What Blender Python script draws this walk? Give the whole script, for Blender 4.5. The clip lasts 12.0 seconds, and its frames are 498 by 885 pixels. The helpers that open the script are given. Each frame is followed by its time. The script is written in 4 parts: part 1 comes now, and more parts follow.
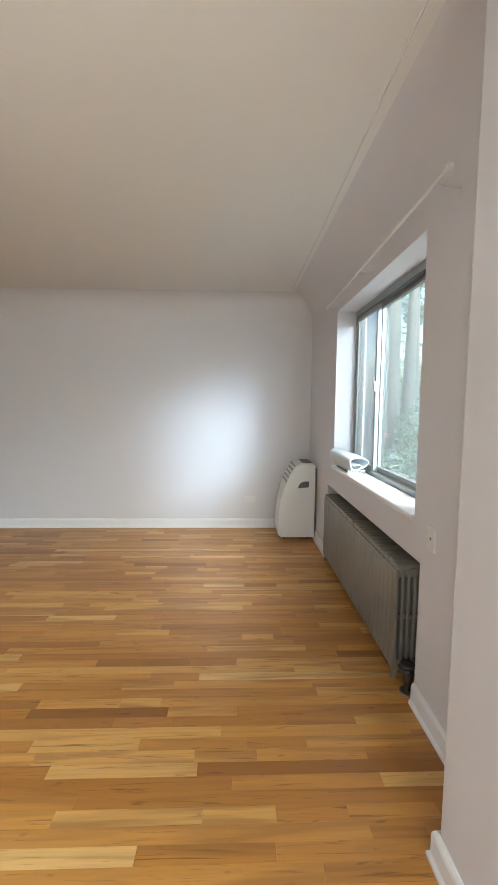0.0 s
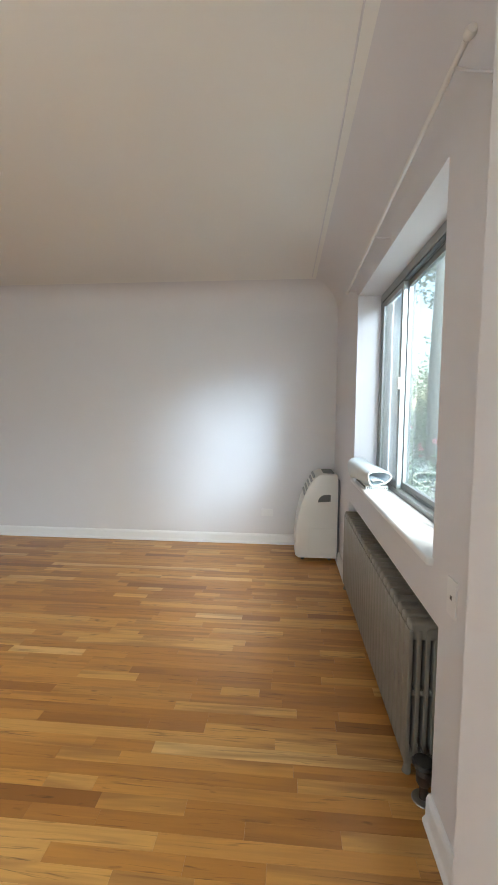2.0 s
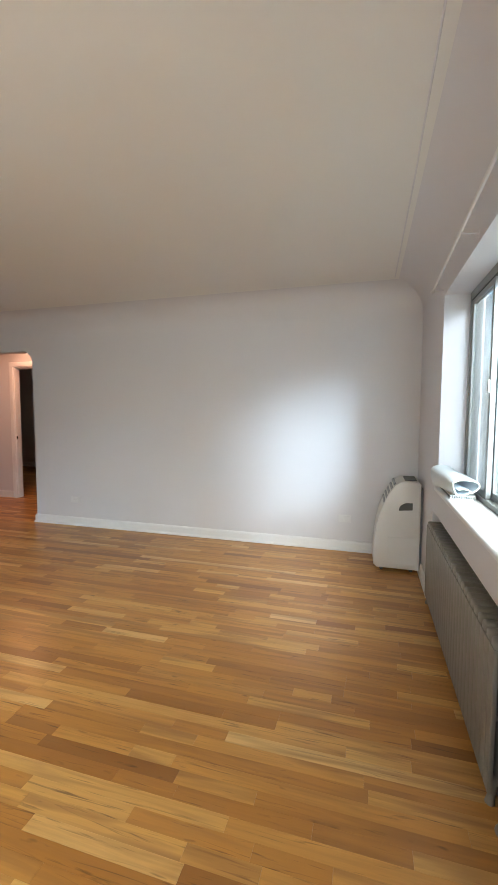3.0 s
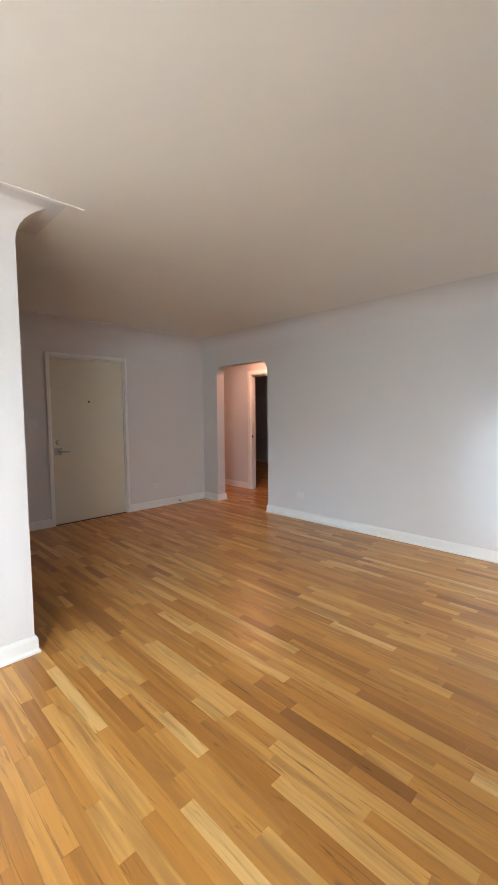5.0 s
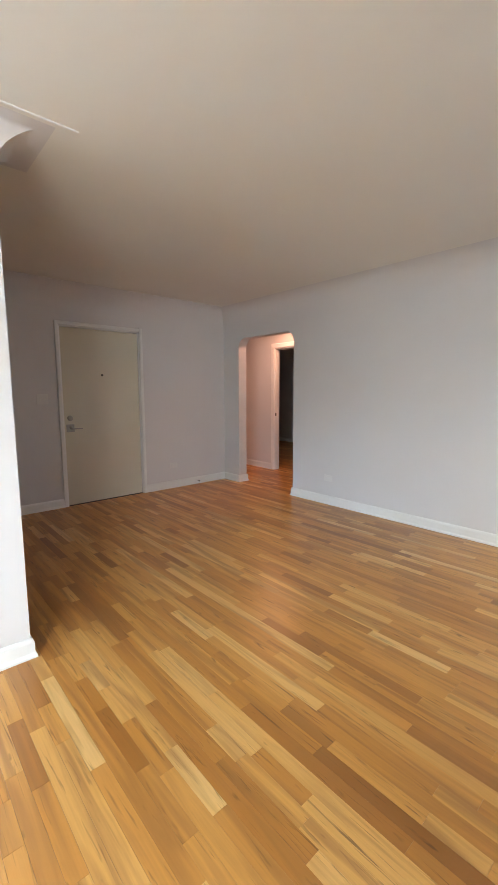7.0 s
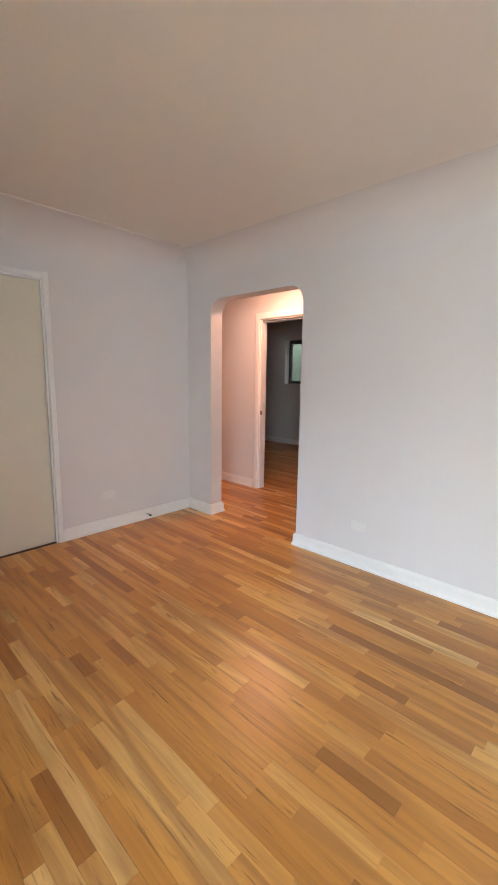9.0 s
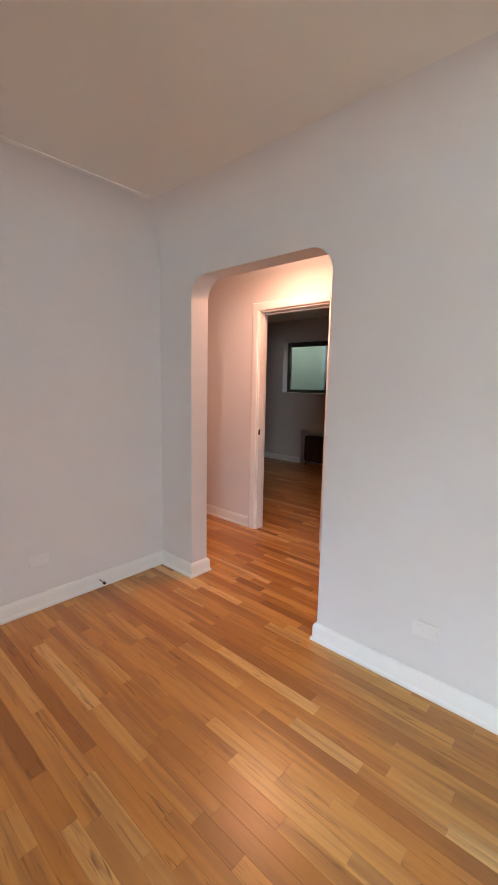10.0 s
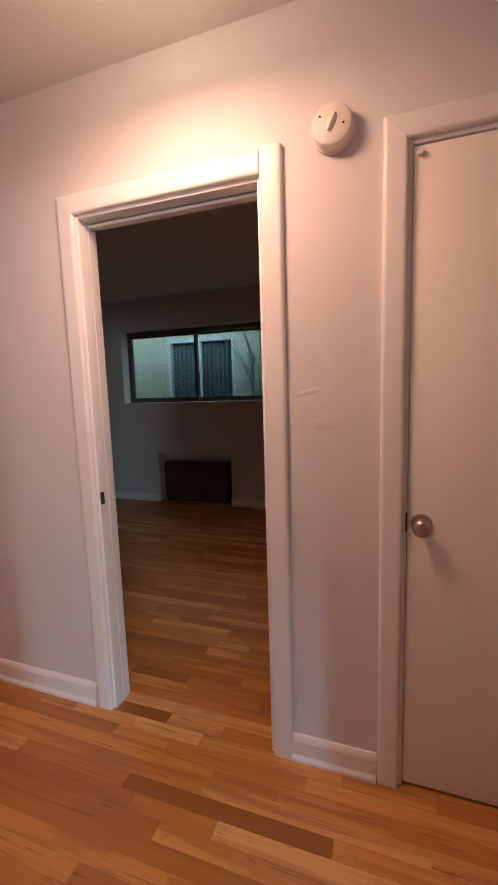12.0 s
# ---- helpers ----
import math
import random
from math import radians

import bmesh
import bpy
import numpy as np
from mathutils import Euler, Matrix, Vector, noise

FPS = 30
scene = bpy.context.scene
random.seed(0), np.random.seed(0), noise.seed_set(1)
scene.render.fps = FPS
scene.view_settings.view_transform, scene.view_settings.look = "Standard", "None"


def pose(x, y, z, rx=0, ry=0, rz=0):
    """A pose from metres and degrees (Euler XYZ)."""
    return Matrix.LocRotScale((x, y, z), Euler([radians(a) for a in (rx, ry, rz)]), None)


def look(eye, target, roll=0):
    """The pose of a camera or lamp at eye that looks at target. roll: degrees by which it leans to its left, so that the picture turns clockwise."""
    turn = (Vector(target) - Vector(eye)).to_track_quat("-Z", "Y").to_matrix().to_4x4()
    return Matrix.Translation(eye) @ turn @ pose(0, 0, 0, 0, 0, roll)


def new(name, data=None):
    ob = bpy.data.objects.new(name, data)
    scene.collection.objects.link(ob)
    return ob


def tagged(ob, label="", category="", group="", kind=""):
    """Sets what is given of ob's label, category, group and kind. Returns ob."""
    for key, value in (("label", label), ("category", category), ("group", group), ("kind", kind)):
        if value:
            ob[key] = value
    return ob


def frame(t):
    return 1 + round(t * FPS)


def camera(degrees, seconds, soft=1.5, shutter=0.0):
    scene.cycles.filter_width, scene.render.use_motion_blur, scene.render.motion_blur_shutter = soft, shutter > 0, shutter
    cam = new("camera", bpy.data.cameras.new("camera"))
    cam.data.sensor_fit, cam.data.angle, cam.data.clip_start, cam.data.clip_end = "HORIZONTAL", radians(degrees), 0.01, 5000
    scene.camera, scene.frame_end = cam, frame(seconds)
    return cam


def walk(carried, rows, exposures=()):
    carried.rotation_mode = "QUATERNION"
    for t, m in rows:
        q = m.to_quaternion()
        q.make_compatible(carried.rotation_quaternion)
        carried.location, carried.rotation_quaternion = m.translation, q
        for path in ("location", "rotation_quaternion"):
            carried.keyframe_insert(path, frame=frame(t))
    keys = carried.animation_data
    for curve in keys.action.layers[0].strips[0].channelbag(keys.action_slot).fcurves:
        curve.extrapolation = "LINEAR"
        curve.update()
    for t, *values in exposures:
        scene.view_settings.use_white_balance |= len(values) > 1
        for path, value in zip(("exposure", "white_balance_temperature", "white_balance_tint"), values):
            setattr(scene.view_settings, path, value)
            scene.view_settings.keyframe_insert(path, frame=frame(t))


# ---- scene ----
cam = camera(62.7, 12.0)
METRES, EYE, TILT, LEAN, TURN = 6.6, 1.5, 0.0, 0.0, 0.0
PATH = [
    (0, (0.136, 0.271, 1.33), (0.203, 2.262, 1.15), 0.5),
    (0.5, (0.248, 0.43, 1.319), (0.32, 2.425, 1.213), -0.2),
    (1, (0.318, 0.578, 1.324), (0.369, 2.575, 1.209), -0.9),
    (1.5, (0.395, 0.673, 1.337), (0.355, 2.67, 1.23), -0.4),
    (2, (0.464, 0.714, 1.323), (0.29, 2.7, 1.159), 0.3),
    (2.5, (0.48, 0.686, 1.331), (0.193, 2.658, 1.161), 0.0),
    (3, (0.492, 0.673, 1.327), (-0.063, 2.588, 1.182), 0.2),
    (3.3, (0.465, 0.66, 1.333), (-0.27, 2.516, 1.201), -0.7),
    (3.5, (0.452, 0.66, 1.33), (-0.415, 2.458, 1.209), -0.9),
    (3.7, (0.438, 0.655, 1.32), (-0.549, 2.391, 1.204), -0.9),
    (5.3, (0.395, 0.612, 1.342), (-1.058, 1.978, 1.182), -0.4),
    (5.5, (0.389, 0.619, 1.344), (-1.073, 1.973, 1.169), -0.3),
    (6, (0.375, 0.648, 1.32), (-1.098, 1.987, 1.123), -0.3),
    (6.5, (0.310, 0.722, 1.306), (-1.178, 2.037, 1.062), -0.2),
    (8.3, (-0.873, 1.553, 1.339), (-2.31, 2.92, 1.085), 0.2),
    (8.5, (-1.029, 1.7, 1.337), (-2.424, 3.105, 1.059), -0.9),
    (9, (-1.436, 2.071, 1.352), (-2.791, 3.507, 1.035), 0.8),
    (9.5, (-1.811, 2.47, 1.348), (-3.212, 3.871, 1.079), 0.0),
    (10, (-2.25, 2.87, 1.375), (-3.573, 4.341, 1.088), 1.1),
    (10.5, (-2.682, 3.268, 1.383), (-3.943, 4.8, 1.129), 0.6),
    (11, (-3.112, 3.704, 1.343), (-4.253, 5.329, 1.106), -0.6),
    (11.5, (-3.4, 4.06, 1.34), (-4.458, 5.738, 1.084), -1.9),
    (11.7, (-3.487, 4.201, 1.335), (-4.398, 5.968, 1.118), -2.0),
    (12, (-3.579, 4.388, 1.349), (-4.239, 6.259, 1.092), -1.8),
]
walk(cam, [(t, look(eye, target, roll)) for t, eye, target, roll in PATH], [(0, 2.08, 7500, 10), (2.0, 2.05, 7500, 10), (3.0, 2.1, 7600, 10), (3.5, 2.25, 7600, 11), (5.5, 2.25, 7200, 11), (6.7, 2.3, 7200, 10), (8.5, 2.95, 7000, 9), (9.5, 2.85, 7300, 12), (10.5, 2.8, 7000, 11), (11, 2.8, 6900, 12), (11.5, 2.7, 6900, 18), (12, 2.5, 6000, 0)])

# ---- world, sun, lamps ----
world = bpy.data.worlds.new("world")
scene.world = world
world.use_nodes = True
wn = world.node_tree.nodes
sky = wn.new("ShaderNodeTexSky")
sky.sky_type, sky.sun_disc = "NISHITA", False
SUN_EL, SUN_AZ = radians(13), radians(148)      # azimuth from +y towards +x
sky.sun_elevation, sky.sun_rotation = SUN_EL, SUN_AZ
sky.ozone_density, sky.dust_density = 2.5, 0.5
wn["Background"].inputs[1].default_value = 0.15
world.node_tree.links.new(sky.outputs[0], wn["Background"].inputs[0])

sun = new("sun", bpy.data.lights.new("sun", "SUN"))
sun.data.energy, sun.data.angle, sun.data.color = 1.8, radians(20), (0.48, 0.72, 1.0)
to_sun = Vector((math.sin(SUN_AZ) * math.cos(SUN_EL), math.cos(SUN_AZ) * math.cos(SUN_EL), math.sin(SUN_EL)))
sun.matrix_world = look(to_sun * 20, (0, 0, 0))
tagged(sun, kind="structure")


def sky_lamp(name, eye, target, wide, high, watts, spread, color=(0.84, 0.94, 0.98)):
    """An area lamp added for the sky's light, in a window's opening or outside it."""
    lamp_ = new(name, bpy.data.lights.new(name, "AREA"))
    lamp_.data.shape, lamp_.data.size, lamp_.data.size_y = "RECTANGLE", wide, high
    lamp_.data.energy, lamp_.data.color = watts, color
    lamp_.data.spread = radians(spread)
    lamp_.matrix_world = look(eye, target)
    return lamp_


sky_lamp("sky_dining_east", (1.02, -0.90, 1.50), (0.2, 1.0, 0.6), 1.50, 1.10, 20, 160)
# Added outdoors, above the view, to brighten the living floor and north wall.
sky_lamp("sky_living", (3.2, 1.7, 3.10), (0.9, 2.8, 1.3), 1.6, 1.2, 11, 170, (0.85, 0.93, 1.0))
sky_lamp("sky_living_south", (2.55, 0.80, 3.20), (0.9, 3.1, 1.0), 1.1, 1.8, 38, 170, (0.78, 0.90, 1.0))
# Added outdoors to light the bedroom window's reveal.
sky_lamp("sky_bedroom", (-4.7, 9.75, 3.1), (-6.5, 8.8, 1.6), 1.2, 0.8, 1.8, 160, (0.80, 0.92, 1.0))
# Weak fill through the added south window.
sky_lamp("sky_dining_south", (-1.15, -1.80, 1.50), (-1.1, 0.0, 0.20), 1.5, 1.10, 3.5, 150)


# ---- materials ----
def material(name, color, rough=0.5, metal=0.0, bump=0.0, scale=60.0, vary=0.0, vary_scale=3.0, coat=0.0, emit=0.0, emit_color=None, transmission=0.0, detail=4.0, spec=0.5):
    """Principled paint, metal or plastic with fine relief and two scales of slight variation."""
    m = bpy.data.materials.new(name)
    m.use_nodes = True
    nt = m.node_tree
    n, l = nt.nodes, nt.links
    b = n["Principled BSDF"]
    b.inputs["Base Color"].default_value = (*color, 1)
    b.inputs["Roughness"].default_value = rough
    b.inputs["Metallic"].default_value = metal
    b.inputs["Coat Weight"].default_value = coat
    b.inputs["Specular IOR Level"].default_value = spec
    b.inputs["Transmission Weight"].default_value = transmission
    if emit:
        b.inputs["Emission Color"].default_value = (*(emit_color or color), 1)
        b.inputs["Emission Strength"].default_value = emit
    geo = n.new("ShaderNodeNewGeometry")
    if vary:
        big = n.new("ShaderNodeTexNoise")
        big.inputs["Scale"].default_value, big.inputs["Detail"].default_value = vary_scale, detail
        l.new(geo.outputs["Position"], big.inputs["Vector"])
        mix = n.new("ShaderNodeMix")
        mix.data_type = "RGBA"
        mix.inputs[6].default_value = (*[c * (1 - vary) for c in color], 1)
        mix.inputs[7].default_value = (*[min(1, c * (1 + vary)) for c in color], 1)
        l.new(big.outputs["Fac"], mix.inputs[0])
        l.new(mix.outputs[2], b.inputs["Base Color"])
    if bump:
        fine = n.new("ShaderNodeTexNoise")
        fine.inputs["Scale"].default_value, fine.inputs["Detail"].default_value = scale, 5.0
        wide = n.new("ShaderNodeTexNoise")
        wide.inputs["Scale"].default_value = 5.0
        add = n.new("ShaderNodeMath")
        add.operation = "MULTIPLY_ADD"
        add.inputs[1].default_value = 5.0
        bm_ = n.new("ShaderNodeBump")
        bm_.inputs["Strength"].default_value, bm_.inputs["Distance"].default_value = bump, 0.002
        l.new(geo.outputs["Position"], fine.inputs["Vector"])
        l.new(geo.outputs["Position"], wide.inputs["Vector"])
        l.new(wide.outputs["Fac"], add.inputs[0])
        l.new(fine.outputs["Fac"], add.inputs[2])
        l.new(add.outputs[0], bm_.inputs["Height"])
        l.new(bm_.outputs["Normal"], b.inputs["Normal"])
    return m


def wood_floor(name, per_island):
    """Oiled strip oak: every strip its own tone, long grain, some dark mineral streaks and knots."""
    m = bpy.data.materials.new(name)
    m.use_nodes = True
    n, l = m.node_tree.nodes, m.node_tree.links
    b = n["Principled BSDF"]
    geo = n.new("ShaderNodeNewGeometry")
    if per_island:
        rnd = geo.outputs["Random Per Island"]
    else:
        rnd = n.new("ShaderNodeObjectInfo").outputs["Random"]

    def math_node(op, a, c, d=None):
        k = n.new("ShaderNodeMath")
        k.operation = op
        for i, v in enumerate((a, c, d)):
            if v is None:
                continue
            if isinstance(v, (int, float)):
                k.inputs[i].default_value = v
            else:
                l.new(v, k.inputs[i])
        return k.outputs[0]

    sep = n.new("ShaderNodeSeparateXYZ")
    l.new(geo.outputs["Position"], sep.inputs[0])
    shift = math_node("MULTIPLY", rnd, 37.0)

    def stretched(sx, sy, detail, rough, dist=0.0):
        comb = n.new("ShaderNodeCombineXYZ")
        l.new(math_node("MULTIPLY_ADD", sep.outputs[0], sx, shift), comb.inputs[0])
        l.new(math_node("MULTIPLY_ADD", sep.outputs[1], sy, shift), comb.inputs[1])
        l.new(shift, comb.inputs[2])
        t = n.new("ShaderNodeTexNoise")
        t.inputs["Scale"].default_value, t.inputs["Detail"].default_value = 1.0, detail
        t.inputs["Roughness"].default_value, t.inputs["Distortion"].default_value = rough, dist
        l.new(comb.outputs[0], t.inputs["Vector"])
        return t.outputs["Fac"]

    tone = n.new("ShaderNodeValToRGB")
    el = tone.color_ramp.elements
    stops = [(0.0, (0.30, 0.114, 0.027)), (0.06, (0.43, 0.175, 0.038)), (0.22, (0.53, 0.230, 0.051)), (0.45, (0.60, 0.273, 0.066)),
             (0.70, (0.66, 0.322, 0.086)), (0.88, (0.73, 0.402, 0.130)), (1.0, (0.81, 0.515, 0.215))]
    el[0].position, el[0].color = stops[0][0], (*stops[0][1], 1)
    el[1].position, el[1].color = stops[-1][0], (*stops[-1][1], 1)
    for p, c in stops[1:-1]:
        e = el.new(p)
        e.color = (*c, 1)
    l.new(rnd, tone.inputs[0])

    def mix(fac, a, c, mode="MIX"):
        k = n.new("ShaderNodeMix")
        k.data_type, k.blend_type = "RGBA", mode
        for i, v in ((0, fac), (6, a), (7, c)):
            if isinstance(v, tuple):
                k.inputs[i].default_value = (*v, 1)
            elif isinstance(v, float):
                k.inputs[i].default_value = v
            else:
                l.new(v, k.inputs[i])
        return k.outputs[2]

    def ramp(v, lo, hi):
        k = n.new("ShaderNodeMapRange")
        k.inputs[1].default_value, k.inputs[2].default_value = lo, hi
        l.new(v, k.inputs[0])
        return k.outputs[0]

    blotch = stretched(1.1, 15.0, 2.0, 0.5, 0.6)
    grain = stretched(5.0, 160.0, 6.0, 0.6)
    figure = stretched(1.6, 26.0, 3.0, 0.5, 1.2)
    streak = stretched(2.6, 48.0, 3.0, 0.6, 1.6)
    knot = stretched(11.0, 34.0, 1.5, 0.5)
    col = mix(math_node("MULTIPLY", ramp(grain, 0.35, 0.7), 0.13), tone.outputs[0], (0.24, 0.10, 0.032), "MIX")
    col = mix(math_node("MULTIPLY", ramp(figure, 0.45, 0.68), 0.32), col, (0.30, 0.135, 0.045))
    col = mix(math_node("MULTIPLY", ramp(streak, 0.60, 0.72), 0.72), col, (0.12, 0.048, 0.018))
    col = mix(math_node("MULTIPLY", ramp(blotch, 0.50, 0.64), 0.55), col, (0.30, 0.125, 0.036))
    col = mix(math_node("MULTIPLY", ramp(knot, 0.72, 0.82), 0.55), col, (0.06, 0.025, 0.010))
    l.new(col, b.inputs["Base Color"])
    l.new(math_node("MULTIPLY_ADD", grain, 0.16, 0.24), b.inputs["Roughness"])
    b.inputs["Specular IOR Level"].default_value = 0.6
    bump = n.new("ShaderNodeBump")
    bump.inputs["Strength"].default_value, bump.inputs["Distance"].default_value = 0.25, 0.0006
    l.new(grain, bump.inputs["Height"])
    l.new(bump.outputs["Normal"], b.inputs["Normal"])
    return m


M_WALL = material("wall_paint", (0.69, 0.68, 0.705), 0.5, bump=0.14, scale=90, vary=0.02, vary_scale=1.5, spec=0.35)
M_CEIL = material("ceiling_paint", (0.80, 0.79, 0.765), 0.7, bump=0.14, scale=80, vary=0.02, vary_scale=1.2, spec=0.25)
M_TRIM = material("trim_paint", (0.80, 0.805, 0.82), 0.32, bump=0.15, scale=40, vary=0.02, vary_scale=8)
M_DOOR = material("door_paint", (0.73, 0.70, 0.60), 0.38, bump=0.12, scale=90, vary=0.02, vary_scale=2)
M_CLOSET = material("closet_door_paint", (0.80, 0.78, 0.74), 0.4, bump=0.12, scale=90, vary=0.02, vary_scale=2)
M_SUB = material("subfloor", (0.035, 0.018, 0.008), 0.9)
M_WOOD = wood_floor("oak_strip", False)
M_WOOD_J = wood_floor("oak_strip_joined", True)
M_RAD = material("radiator_paint", (0.25, 0.24, 0.215), 0.5, metal=0.25, bump=0.6, scale=70, vary=0.12, vary_scale=9)
M_RADDARK = material("radiator_brown_paint", (0.09, 0.045, 0.035), 0.5, metal=0.2, bump=0.6, scale=70, vary=0.12, vary_scale=9)
M_RADTOP = material("radiator_dust", (0.16, 0.165, 0.16), 0.8, bump=0.8, scale=60, vary=0.3, vary_scale=25)
M_VALVE = material("valve_metal", (0.10, 0.09, 0.085), 0.5, metal=0.8, bump=0.4, vary=0.3, vary_scale=40)
M_ALU = material("aluminium_frame", (0.30, 0.315, 0.31), 0.42, metal=0.35, vary=0.08, vary_scale=14, bump=0.1)
M_GAPSHADE = material("window_gap_shade", (0.06, 0.065, 0.065), 0.6)
M_BRONZE = material("dark_window_frame", (0.11, 0.10, 0.09), 0.5, metal=0.3)
M_GLASS = material("window_glass", (0.93, 0.98, 0.97), 0.0, transmission=1.0)
film = M_GLASS.node_tree                                # a thin film of dust that scatters daylight
dust = film.nodes.new("ShaderNodeBsdfTranslucent")
dust.inputs[0].default_value = (0.80, 0.88, 0.88, 1)
blend = film.nodes.new("ShaderNodeMixShader")
blend.inputs[0].default_value = 0.05
film.links.new(film.nodes["Principled BSDF"].outputs[0], blend.inputs[1])
film.links.new(dust.outputs[0], blend.inputs[2])
film.links.new(blend.outputs[0], film.nodes["Material Output"].inputs[0])
M_AC = material("ac_plastic", (0.72, 0.71, 0.69), 0.35, vary=0.02, vary_scale=6, bump=0.08, scale=200)
M_ACDARK = material("ac_dark_plastic", (0.10, 0.11, 0.11), 0.45)
M_ACSIDE = material("ac_grey_plastic", (0.16, 0.17, 0.19), 0.5)
M_LOUVRE = material("ac_louvre_plastic", (0.34, 0.36, 0.37), 0.5)
M_STEEL = material("satin_steel", (0.42, 0.41, 0.39), 0.28, metal=1.0, bump=0.1, scale=200)
M_NICKEL = material("aged_nickel", (0.40, 0.36, 0.31), 0.35, metal=1.0, vary=0.1, vary_scale=50)
M_DARK = material("black_metal", (0.03, 0.028, 0.026), 0.5)
M_PAINTED = material("painted_plate", (0.73, 0.725, 0.735), 0.45)
M_PLATE = material("white_plate", (0.78, 0.78, 0.76), 0.35)
M_DET = material("ivory_plastic", (0.76, 0.74, 0.69), 0.45)
M_RODW = material("white_rod", (0.76, 0.75, 0.74), 0.35)
M_FOAM = material("white_foam_mat", (0.64, 0.70, 0.74), 0.8, bump=0.5, scale=50, vary=0.04, vary_scale=20)
M_FOAMEDGE = material("cream_mat_edge", (0.70, 0.68, 0.55), 0.8)
M_SHADE = material("frosted_glass_lit", (1.0, 0.80, 0.62), 0.4, emit=2.0, emit_color=(1.0, 0.60, 0.42))
# Dark glass colour stands in for dim daylight beyond the bedroom window.
M_GLASS_DIM = material("dimming_glass", (0.145, 0.150, 0.125), 0.0, transmission=1.0)
M_PAN = material("brushed_nickel_pan", (0.55, 0.50, 0.47), 0.45, metal=0.6)
M_BRONZEFIN = material("bronze_fixture", (0.17, 0.10, 0.07), 0.4, metal=0.7)
M_STUCCO = material("neighbour_render", (0.62, 0.62, 0.50), 0.85, bump=0.6, scale=30, vary=0.06, vary_scale=1)
M_CURT = material("neighbour_curtain", (0.10, 0.13, 0.14), 0.8, vary=0.3, vary_scale=10)
M_BARK = material("bark", (0.17, 0.16, 0.14), 0.9, bump=1.0, scale=14, vary=0.35, vary_scale=9)
M_LEAF = material("leaves", (0.12, 0.20, 0.08), 0.5, vary=0.5, vary_scale=2.0)
M_HEDGE = material("shrub_leaves", (0.12, 0.20, 0.09), 0.55, vary=0.6, vary_scale=3.0)
M_FLOWER = material("pink_petals", (0.62, 0.16, 0.20), 0.6, vary=0.2, vary_scale=20)
M_TWIG = material("twigs", (0.10, 0.075, 0.055), 0.9)
M_GROUND = material("lawn_soil", (0.30, 0.34, 0.22), 0.95, bump=1.0, scale=12, vary=0.4, vary_scale=2)
M_BRICK = material("outer_render", (0.42, 0.36, 0.30), 0.9, bump=0.6, scale=30, vary=0.1, vary_scale=3)


# ---- mesh helpers ----
def part(name, bm, mat, parent=None, label="", smooth=False):
    me = bpy.data.meshes.new(name)
    bmesh.ops.recalc_face_normals(bm, faces=bm.faces)
    bm.to_mesh(me)
    bm.free()
    me.materials.append(mat)
    if smooth:
        me.polygons.foreach_set("use_smooth", [True] * len(me.polygons))
        me.set_sharp_from_angle(angle=radians(38))
    ob = new(name, me)
    if parent is not None:
        ob.parent = parent
        ob.matrix_parent_inverse = parent.matrix_basis.inverted()
    return tagged(ob, label)


def thing(name, x, y, z, label, category, group=""):
    e = new(name)
    e.matrix_basis = pose(x, y, z)
    e.empty_display_size = 0.1
    return tagged(e, label, category, group)


def setting(ob, label=""):
    return tagged(ob, label, kind="structure")


def add_box(bm, x0, x1, y0, y1, z0, z1, bevel=0.0, seg=2):
    vs = bmesh.ops.create_cube(bm, size=1.0)["verts"]
    for v in vs:
        v.co = Vector((x0 + (v.co.x + 0.5) * (x1 - x0), y0 + (v.co.y + 0.5) * (y1 - y0), z0 + (v.co.z + 0.5) * (z1 - z0)))
    if bevel:
        es = list({e for v in vs for e in v.link_edges})
        bmesh.ops.bevel(bm, geom=es, offset=bevel, segments=seg, profile=0.5, affect="EDGES")
    return bm


def boxes(*items, bevel=0.0, seg=2):
    bm = bmesh.new()
    for i in items:
        add_box(bm, *i, bevel=bevel, seg=seg)
    return bm


def prism(points, a, b, axis="y", bevel=0.0, bm=None):
    """A solid from an outline. axis y: points are (x, z); axis x: (y, z); axis z: (x, y)."""
    bm = bm or bmesh.new()

    def at(p, d):
        return {"y": (p[0], d, p[1]), "x": (d, p[0], p[1]), "z": (p[0], p[1], d)}[axis]

    f = [bm.verts.new(at(p, a)) for p in points]
    g = [bm.verts.new(at(p, b)) for p in points]
    faces = [bm.faces.new(f), bm.faces.new(g[::-1])]
    k = len(points)
    for i in range(k):
        faces.append(bm.faces.new((f[i], g[i], g[(i + 1) % k], f[(i + 1) % k])))
    if bevel:
        es = list({e for fc in faces[:2] for e in fc.edges})
        bmesh.ops.bevel(bm, geom=es, offset=bevel, segments=2, profile=0.5, affect="EDGES")
    return bm


def lathe(profile, steps=24, m=None, bm=None):
    """A turned solid about z from (radius, z) points, set at m."""
    bm = bm or bmesh.new()
    rings = []
    for r, z in profile:
        if r < 1e-6:
            rings.append([bm.verts.new((0, 0, z))] * steps)
        else:
            rings.append([bm.verts.new((r * math.cos(2 * math.pi * i / steps), r * math.sin(2 * math.pi * i / steps), z)) for i in range(steps)])
    made = {v for r in rings for v in r}
    for p, q in zip(rings, rings[1:]):
        for i in range(steps):
            j = (i + 1) % steps
            vs = list(dict.fromkeys((p[i], p[j], q[j], q[i])))
            if len(vs) > 2:
                bm.faces.new(vs)
    if m is not None:
        for v in made:
            v.co = m @ v.co
    return bm


